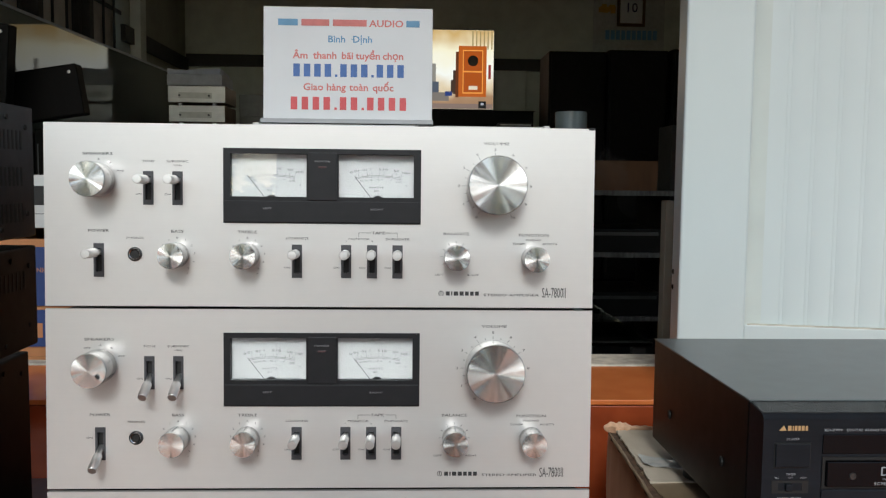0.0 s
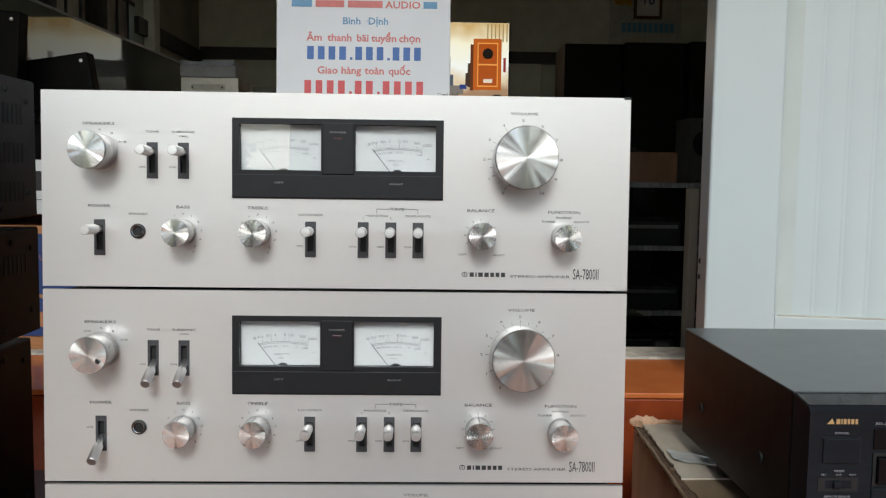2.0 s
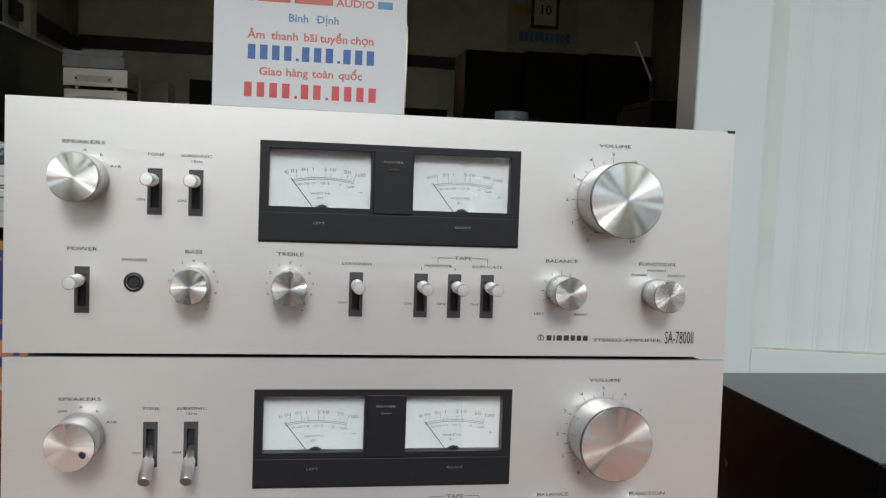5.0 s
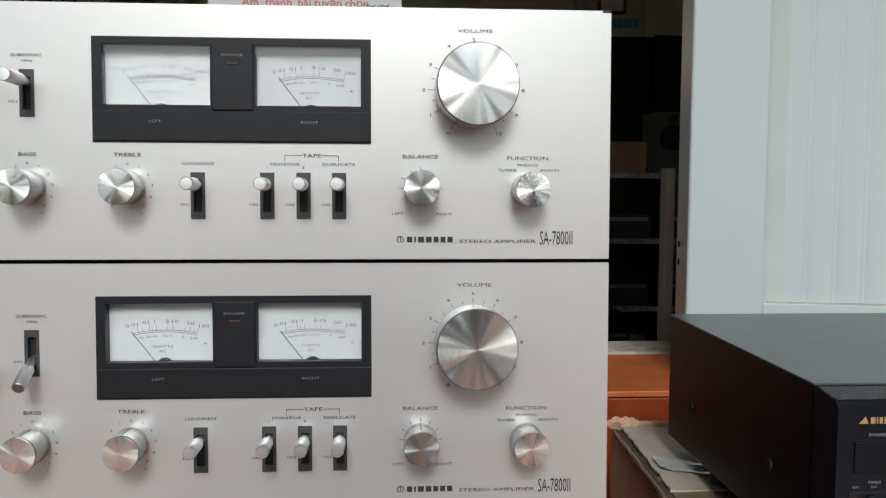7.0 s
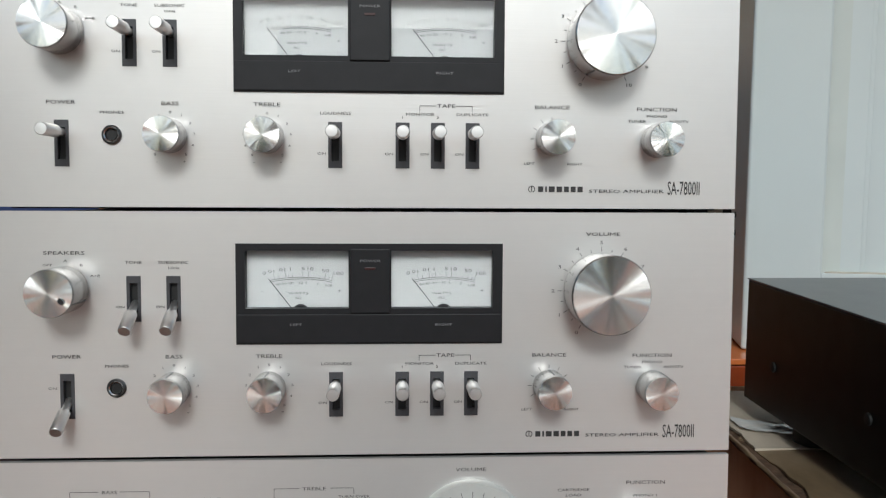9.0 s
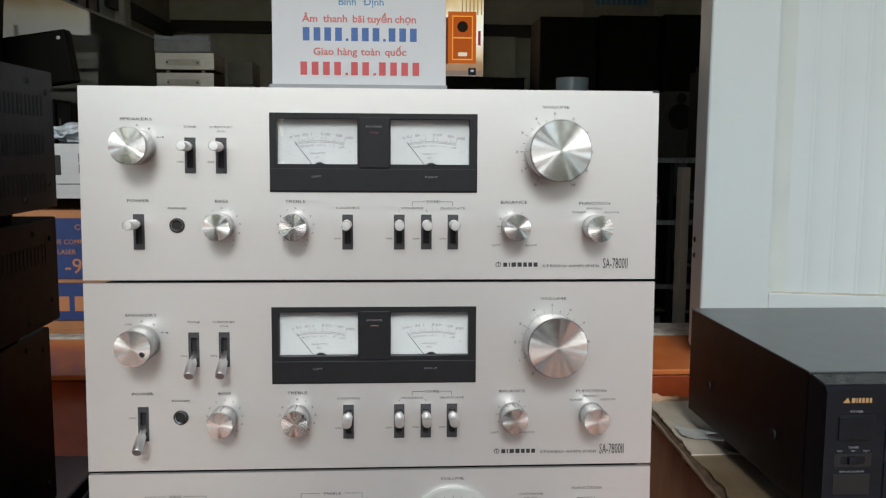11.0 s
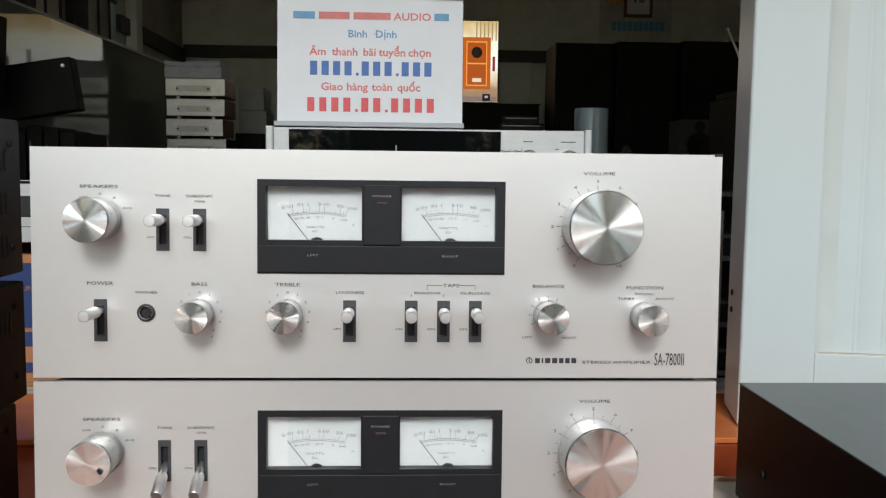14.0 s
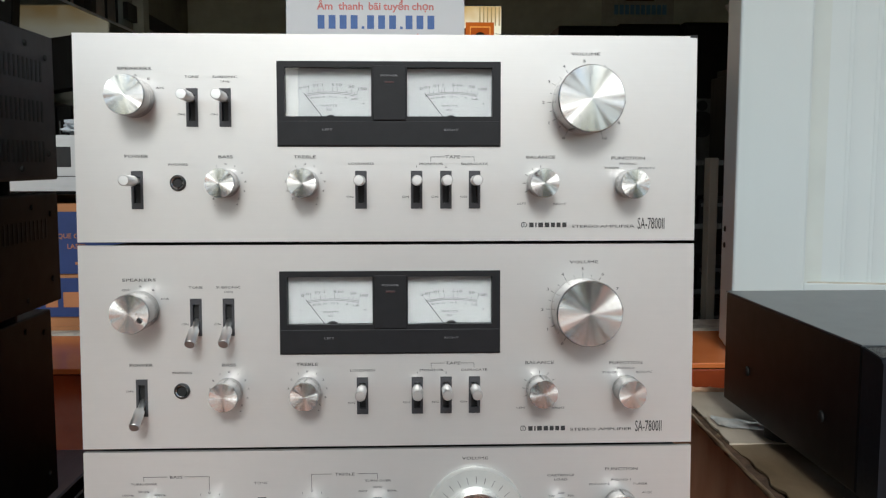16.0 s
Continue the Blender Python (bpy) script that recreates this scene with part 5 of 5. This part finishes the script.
for p_, c_ in ((0.0, (0.20, 0.10, 0.05)), (0.22, (0.42, 0.24, 0.13)), (0.31, (0.80, 0.62, 0.40)), (0.42, (1.0, 0.95, 0.85)), (0.60, (1.0, 0.88, 0.62)), (0.75, (0.65, 0.40, 0.14))):
    e_ = pr.color_ramp.elements.new(p_)
    e_.color = (*c_, 1)
pl.new(pd_.outputs[0], pr.inputs[0])
pl.new(pr.outputs[0], pn["Principled BSDF"].inputs["Emission Color"])
part("picture", bars(bmesh.new(), [(0.009, TW - 0.005, 0.015, TH - 0.009)], -0.0023), PIC, tv, "lit picture of a sunlit room")
S = lambda name, rects, col, st, d: [part(name, bars(bmesh.new(), [q], -0.0025 - d), glow("screen_" + name, col, st * 0.9), tv, "part of the lit picture") for q in rects]
S("curtain", [(0.87 + 0.03 * k, 0.880 + 0.03 * k, 0.48, 0.62) for k in range(6)], (0.55, 0.36, 0.14), 0.7, 0.0008)
S("floor_strip", [(0.009, 1.035, 0.016, 0.055)], (0.40, 0.27, 0.22), 0.6, 0.0004)
S("equipment_tower", [(0.552, 0.586, 0.22, 0.365)], (0.45, 0.40, 0.34), 0.6, 0.0008)
S("equipment_block", [(0.528, 0.610, 0.13, 0.225), (0.533, 0.605, 0.145, 0.165)], (0.13, 0.15, 0.20), 0.6, 0.0009)
S("low_shelf", [(0.44, 0.69, 0.075, 0.135), (0.43, 0.70, 0.125, 0.142)], (0.34, 0.28, 0.24), 0.6, 0.0011)
S("dark_frame", [(0.395, 0.468, 0.130, 0.235)], (0.08, 0.06, 0.05), 0.5, 0.0010)
S("picture_panel", [(0.405, 0.458, 0.140, 0.222)], (0.30, 0.17, 0.10), 0.5, 0.0014)
S("blue_case", [(0.39, 0.44, 0.105, 0.138), (0.66, 0.715, 0.115, 0.150)], (0.03, 0.07, 0.30), 0.6, 0.0013)
S("far_cabinet", [(0.722, 0.745, 0.13, 0.315), (0.705, 0.722, 0.14, 0.24)], (0.10, 0.05, 0.03), 0.5, 0.0009)
S("cabinet_side", [(0.742, 0.765, 0.105, 0.46)], (0.20, 0.045, 0.01), 0.6, 0.0012)
S("cabinet_front", [(0.765, 0.985, 0.11, 0.505)], (0.62, 0.13, 0.012), 0.8, 0.0012)
S("inner_edge", [(0.797, 0.958, 0.135, 0.475)], (0.95, 0.36, 0.07), 0.9, 0.0016)
S("inner_front", [(0.805, 0.95, 0.145, 0.30), (0.805, 0.95, 0.312, 0.465)], (0.55, 0.10, 0.008), 0.75, 0.0020)
tagged(part("horn", lathe_bm([(0.042, -0.0048), (0.02, -0.0049)], 32), glow("screen_horn", (0.02, 0.012, 0.008), 0.3), tv, "dark round horn in the lit picture", at=(0.878, 0, 0.39)))
S("badge", [(0.845, 0.915, 0.165, 0.195)], (1.0, 0.80, 0.6), 0.8, 0.0024)
S("logo_square", [(0.925, 0.985, 0.02, 0.075)], (0.012, 0.014, 0.02), 0.3, 0.0016)
S("logo_dot", [(0.943, 0.968, 0.045, 0.062)], (0.6, 0.6, 0.65), 0.7, 0.0020)
S("red_edge", [(1.0, 1.02, 0.25, 0.36)], (0.5, 0.04, 0.03), 0.5, 0.0008)
part("stand", box_bm(0.3, 0.75, 0.0, 0.14, -0.03, -0.001, 0.004), BEZEL, tv)

# long low cabinet under the television with silver units
cab = thing("low_cabinet", pose(-0.6, 5.85, SHOP), "dark wooden cabinet under the television", "cabinet")
part("body", box_bm(0, 1.60, 0.0, 0.62, 0.0, 1.20, 0.006), SPEAKER, cab)
part("top", box_bm(-0.01, 1.61, -0.012, 0.62, 1.2002, 1.2045, 0.001), SPEAKER, cab)
for z, lab in ((0.345, "small silver amplifier with a round knob under another"), (0.50, "small silver amplifier with a dark window by the wall")):
    su = thing("silver_unit", pose(0.505, 5.60, FLOOR + z), lab, "amplifier", "small silver units")
    part("case", box_bm(0, 0.46, 0.006, 0.24, 0.012, 0.128 if z > 0.4 else 0.150, 0.002), CHAMPAGNE, su)
    part("window", box_bm(0.15, 0.31, -0.001, 0.006, 0.070, 0.100), DARK, su)
    part("slot", box_bm(0.15, 0.31, -0.001, 0.006, 0.040, 0.046), RIM, su)
    for x in (0.03, 0.38):
        part("foot", lathe_bm([(0.018, 0.0121), (0.02, 0.0)], 16, "Z"), RUBBER, su, at=(x + 0.02, 0.06, 0))
    for x in (0.05, 0.09, 0.42):
        part("knob", lathe_bm([(0.012, 0.006), (0.011, -0.012), (0.001, -0.013)], 20), TURNED, su, at=(x, 0, 0.06))
    part("volume_knob", lathe_bm([(0.028, 0.006), (0.027, -0.016), (0.001, -0.017)], 28), TURNED, su, "large turned knob", True, (0.365, 0, 0.075))
for x, w, z, h_ in ((0.70, 0.30, 0.6285, 0.055), (0.72, 0.24, 0.684, 0.05)):
    du = thing("dark_unit", pose(x, 5.62, FLOOR + z), "flat dark electronic unit lying on a silver amplifier", "electronic unit", "flat dark units")
    part("case", box_bm(0, w, 0, 0.2, 0.004, h_, 0.002), GREYCASE, du)
    part("front_strip", box_bm(0.01, w - 0.01, -0.002, -0.0001, h_ * 0.62, h_ * 0.75), CHAMPAGNE, du, "pale strip")
    for q in (0.03, w - 0.03):
        part("foot", lathe_bm([(0.012, 0.0041), (0.012, 0.0)], 12, "Z"), RUBBER, du, at=(q, 0.05, 0))
pt = thing("plinth", pose(0.48, 5.58, SHOP), "dark plinth under the silver units", "plinth")
part("body", box_bm(0, 0.54, 0, 0.26, 0, 0.7145, 0.004), SPEAKER, pt)
tagged(part("wall_board", box_bm(0.76, 1.02, 6.44, 6.468, H + 0.30, H + 0.872, 0.004), WALL, None), "pale grey board leaning on the wall", "board")

# wall calendar
cal = thing("calendar", pose(1.56, 6.462, H + 1.03), "white wall calendar with a framed day sheet", "calendar")
part("sheet", box_bm(0, 0.58, 0, 0.006, 0, 0.62), mat("calendar_paper", (0.55, 0.57, 0.55), 0.5), cal)
part("frame", box_bm(0.19, 0.42, -0.012, -0.0002, 0.21, 0.50, 0.003), OCHRE, cal, "dark brown day frame")
part("day_sheet", box_bm(0.215, 0.395, -0.014, -0.0122, 0.235, 0.475), PAPER, cal, "white day sheet")
part("lettering", words([("10", 0.305, 0.36, 0.075, 1.0)], -0.0146, 1, 0.01), NAVY, cal, "dark blue day number")
for k in range(10):
    part("title_bar", bars(bmesh.new(), [(0.10 + 0.043 * k, 0.134 + 0.043 * k, 0.105, 0.18)], -0.0006), PALEBLUE, cal, "blue printed bar")
fw = bmesh.new()
for k in range(9):
    a = k * 2.4
    bars(fw, [(0.11 + 0.05 * math.cos(a) - 0.02, 0.11 + 0.05 * math.cos(a) + 0.02, 0.35 + 0.1 * math.sin(a * 1.3) - 0.02, 0.35 + 0.1 * math.sin(a * 1.3) + 0.02)], -0.0006 - 0.0004 * k)
part("flowers", fw, mat("yellow_print", (0.65, 0.40, 0.04), 0.5), cal, "yellow printed flowers")

# stack of champagne units by the screen
for k in range(6):
    z = H + 0.475 - 0.102 * (k + 1)
    w = 0.30 - 0.006 * (k % 3)
    cu = thing("stereo_unit", pose(-1.200 + 0.004 * (k % 2), 4.05, z), "pale champagne stereo unit with a scratched front in a stack", "stereo unit", "stack of champagne units")
    part("case", box_bm(0, w, 0.007, 0.30, 0.012, 0.1015, 0.003), mat("unit_side", (0.30, 0.19, 0.11), 0.5, 0, 0.2, 20) if k < 3 else CASE, cu, "brown side panels" if k < 3 else "")
    part("front", box_bm(0, w, 0.0, 0.0069, 0.014, 0.100, 0.002), CHAMPAGNE, cu, "champagne front")
    part("inset", box_bm(0.055, w - 0.07, -0.0006, 0.0, 0.035, 0.066), mat("unit_inset", (0.60, 0.59, 0.54), 0.45, 0.5), cu)
    for x in (0.06, w - 0.085):
        part("button", lathe_bm([(0.006, 0.0), (0.0055, -0.004), (0.001, -0.0045)], 12), RIM, cu, "small dark button", at=(x, 0, 0.050))
    for x in (0.06, w - 0.06):
        part("foot", lathe_bm([(0.012, 0.0118), (0.014, 0.0)], 16, "Z"), CHROME, cu, at=(x, 0.02, 0))
        part("foot", lathe_bm([(0.012, 0.0118), (0.014, 0.0)], 16, "Z"), CHROME, cu, at=(x, 0.25, 0))
st = thing("dark_stand", pose(-1.25, 4.0, SHOP), "dark stand under the stacked units", "stand")
part("body", box_bm(0, 0.50, 0, 0.45, 0, H - 0.1375 - SHOP, 0.004), SPEAKER, st)
sh = box_bm(-1.20, -0.93, 4.06, 4.33, H + 0.5355, H + 0.562)
bmesh.ops.subdivide_edges(sh, edges=sh.edges[:], cuts=8, use_grid_fill=True)
for v in sh.verts:
    if v.co.z > H + 0.536:
        v.co += noise.noise_vector(v.co * 14) * 0.012
tagged(part("paper_ream", box_bm(-1.205, -0.915, 4.05, 4.34, H + 0.4755, H + 0.535, 0.004), mat("grey_paper", (0.66, 0.68, 0.72), 0.7), None), "grey ream of paper on the stacked units", "paper ream")
tagged(part("loose_sheet", sh, mat("blue_grey_sheet", (0.62, 0.66, 0.76), 0.6), None), "creased blue-grey sheets on the paper pile", "sheet")
for x, z, w in ((-0.93, 0.4615, 0.145), (-0.93, 0.33, 0.158)):
    gu = thing("grey_unit", pose(x, 4.6, H + z - 0.11), "pale grey box on a shelf", "box")
    part("case", box_bm(0, w, 0, 0.28, 0, 0.13, 0.003), mat("grey_box_paint", (0.35, 0.36, 0.33), 0.5), gu)
sd = thing("side_rack", pose(-0.95, 4.59, SHOP), "dark shelf rack behind the stacked units", "rack")
part("body", box_bm(0, 0.40, 0, 0.40, 0, H + 0.2195 - SHOP, 0.003), SPEAKER, sd)
part("upper", box_bm(0.28, 0.40, 0, 0.40, H + 0.2196 - SHOP, H + 0.5 - SHOP, 0.003), SPEAKER, sd)

# tilted black cabinets and upright black units beside the screen
for x, yy, z, w, h_, tl in ((-1.325, 2.24, 0.143, 0.345, 0.165, -9), (-1.36, 2.05, 0.22, 0.21, 0.245, 4)):
    bk = thing("black_speaker", pose(x, yy, H + z, 0, tl, 0), "black speaker cabinet laid on the black units", "loudspeaker", "black cabinets")
    part("cabinet", box_bm(0, w, 0, 0.06, 0, h_, 0.006), SPEAKER, bk)
    for q in (0.03, w - 0.025):
        part("screw", lathe_bm([(0.006, -0.0001), (0.005, -0.003), (0.002, -0.0035)], 14), CHROME, bk, at=(q, 0, h_ - 0.025))
for k in range(6):
    x = -1.335 + 0.052 * k
    h_ = 0.186 - 0.010 * (k % 3)
    bu = thing("upright_unit", pose(x, 2.32, H - 0.035), "slim black unit standing upright in a row", "electronic unit", "row of upright units")
    part("case", box_bm(0, 0.047, 0, 0.3, 0, h_, 0.003), SPEAKER, bu)
    part("edge", box_bm(0.008, 0.012, -0.001, 0, 0.02, h_ - 0.05), RIM, bu)
ct = thing("counter", pose(-1.35, 2.25, SHOP), "dark counter under the black units", "counter")
part("body", box_bm(0, 0.62, 0, 0.75, 0, H - 0.0355 - SHOP, 0.004), SPEAKER, ct)
fb = thing("flat_black_unit", pose(-1.12, 2.66, H - 0.0350), "flat black unit on the counter", "electronic unit")
part("case", box_bm(0, 0.36, 0, 0.36, 0, 0.075, 0.004), SPEAKER, fb)
part("top_edge", box_bm(0.0, 0.36, -0.0015, 0.0, 0.068, 0.073), RIM, fb)
ct2 = thing("counter", pose(-0.729, 2.60, SHOP), "dark low counter under a flat black unit", "counter")
part("body", box_bm(0, 0.10, 0, 0.4, 0, H - 0.0505 - SHOP, 0.004), SPEAKER, ct2)

# trees beyond the yard, which the glossy things mirror
random.seed(5)


def tree(x, y, h, label):
    t = thing("tree", pose(x, y, -0.012), label, "tree", "trees round the yard")
    tr = bmesh.new()
    for k in range(7):
        a = k * 0.9 + x
        if k == 0:
            p, q, r = Vector((0, 0, 0)), Vector((0.1, 0, h * 0.55)), 0.16
        else:
            p = Vector((0.05, 0, h * (0.3 + 0.04 * k)))
            q = p + Vector((math.cos(a) * h * 0.25, math.sin(a) * h * 0.25, h * 0.22))
            r = 0.06
        m_ = Matrix.Translation((p + q) / 2) @ (q - p).to_track_quat("Z", "Y").to_matrix().to_4x4()
        bmesh.ops.create_cone(tr, segments=8, radius1=r, radius2=r * 0.6, depth=(q - p).length, cap_ends=True, matrix=m_)
    part("trunk", tr, BARK, t)
    vs, fs = [], []
    for k in range(2600):
        u = Vector((random.gauss(0, 1), random.gauss(0, 1), random.gauss(0, 1))).normalized() * random.random() ** 0.4
        c = Vector((u.x * h * 0.36, u.y * h * 0.36, h * 0.68 + u.z * h * 0.32))
        if noise.noise(c * 1.1) < -0.12:
            continue
        d1 = Vector((random.gauss(0, 1), random.gauss(0, 1), random.gauss(0, 0.5))).normalized() * 0.2
        d2 = d1.cross(Vector((random.random(), random.random(), 1))).normalized() * 0.09
        b0 = len(vs)
        vs += [c - d1, c + d2, c + d1, c - d2]
        fs.append((b0, b0 + 1, b0 + 2, b0 + 3))
    me = bpy.data.meshes.new("crown")
    me.from_pydata([tuple(v) for v in vs], [], fs)
    me.materials.append(LEAF)
    cr = new("crown", me)
    cr.parent = t


for x, y, h_ in ((-19, -40, 5.5), (-11, -46, 4.5), (-4, -44, 6.0), (3, -48, 4.5), (9, -43, 6.0), (16, -45, 5.0), (24, -38, 5.5)):
    tree(x, y, h_, "leafy green tree beyond the yard")



def bush(x, y, h, seed, label):
    """A shrub: short stems and a loose crown of small leaves."""
    rnd = random.Random(seed)
    t = thing("bush", pose(x, y, -0.012), label, "bush", "bushes along the yard")
    tr = bmesh.new()
    for k in range(5):
        q = Vector((math.cos(k * 1.3 + seed) * h * 0.2, math.sin(k * 1.3 + seed) * h * 0.2, h * 0.6))
        bmesh.ops.create_cone(tr, segments=6, radius1=0.03, radius2=0.012, depth=q.length, cap_ends=True, matrix=Matrix.Translation(q / 2) @ q.to_track_quat("Z", "Y").to_matrix().to_4x4())
    part("stem", tr, BARK, t)
    vs, fs = [], []
    for k in range(2400):
        u = Vector((rnd.gauss(0, 1), rnd.gauss(0, 1), rnd.gauss(0, 1))).normalized() * rnd.random() ** 0.4
        c = Vector((u.x * h * 0.55, u.y * h * 0.4, h * 0.55 + u.z * h * 0.47))
        if noise.noise(c * 2.4 + Vector((seed, 0, 0))) < -0.15:
            continue
        d1 = Vector((rnd.gauss(0, 1), rnd.gauss(0, 1), rnd.gauss(0, 0.5))).normalized() * 0.09
        d2 = d1.cross(Vector((rnd.random(), rnd.random(), 1))).normalized() * 0.04
        b0 = len(vs)
        vs += [c - d1, c + d2, c + d1, c - d2]
        fs.append((b0, b0 + 1, b0 + 2, b0 + 3))
    me = bpy.data.meshes.new("crown")
    me.from_pydata([tuple(v) for v in vs], [], fs)
    me.materials.append(LEAF)
    cr = new("crown", me)
    cr.parent = t


for k in range(9):
    bush(-5.4 + 1.35 * k, -9.5 - 0.6 * (k % 2), 1.5 + 0.25 * (k % 3), k + 1, "leafy green bush at the far side of the yard")

# ---- tiles of the step ----
TM = {}
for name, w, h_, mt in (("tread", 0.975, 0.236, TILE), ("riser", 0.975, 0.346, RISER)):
    bm = box_bm(-w / 2, w / 2, -h_ / 2, h_ / 2, -0.004, 0.004, 0.0015)
    me = bpy.data.meshes.new("tile_" + name)
    bm.to_mesh(me)
    bm.free()
    me.materials.append(mt)
    TM[name] = me
for k in range(-8, 9):
    x = -0.405 + 0.98 * k + 0.49
    if abs(x) > 3.0:
        continue
    o = new("tile", TM["tread"])
    o.parent, o.matrix_basis = tread, pose(x, 0.7150, FLOOR - 0.001)
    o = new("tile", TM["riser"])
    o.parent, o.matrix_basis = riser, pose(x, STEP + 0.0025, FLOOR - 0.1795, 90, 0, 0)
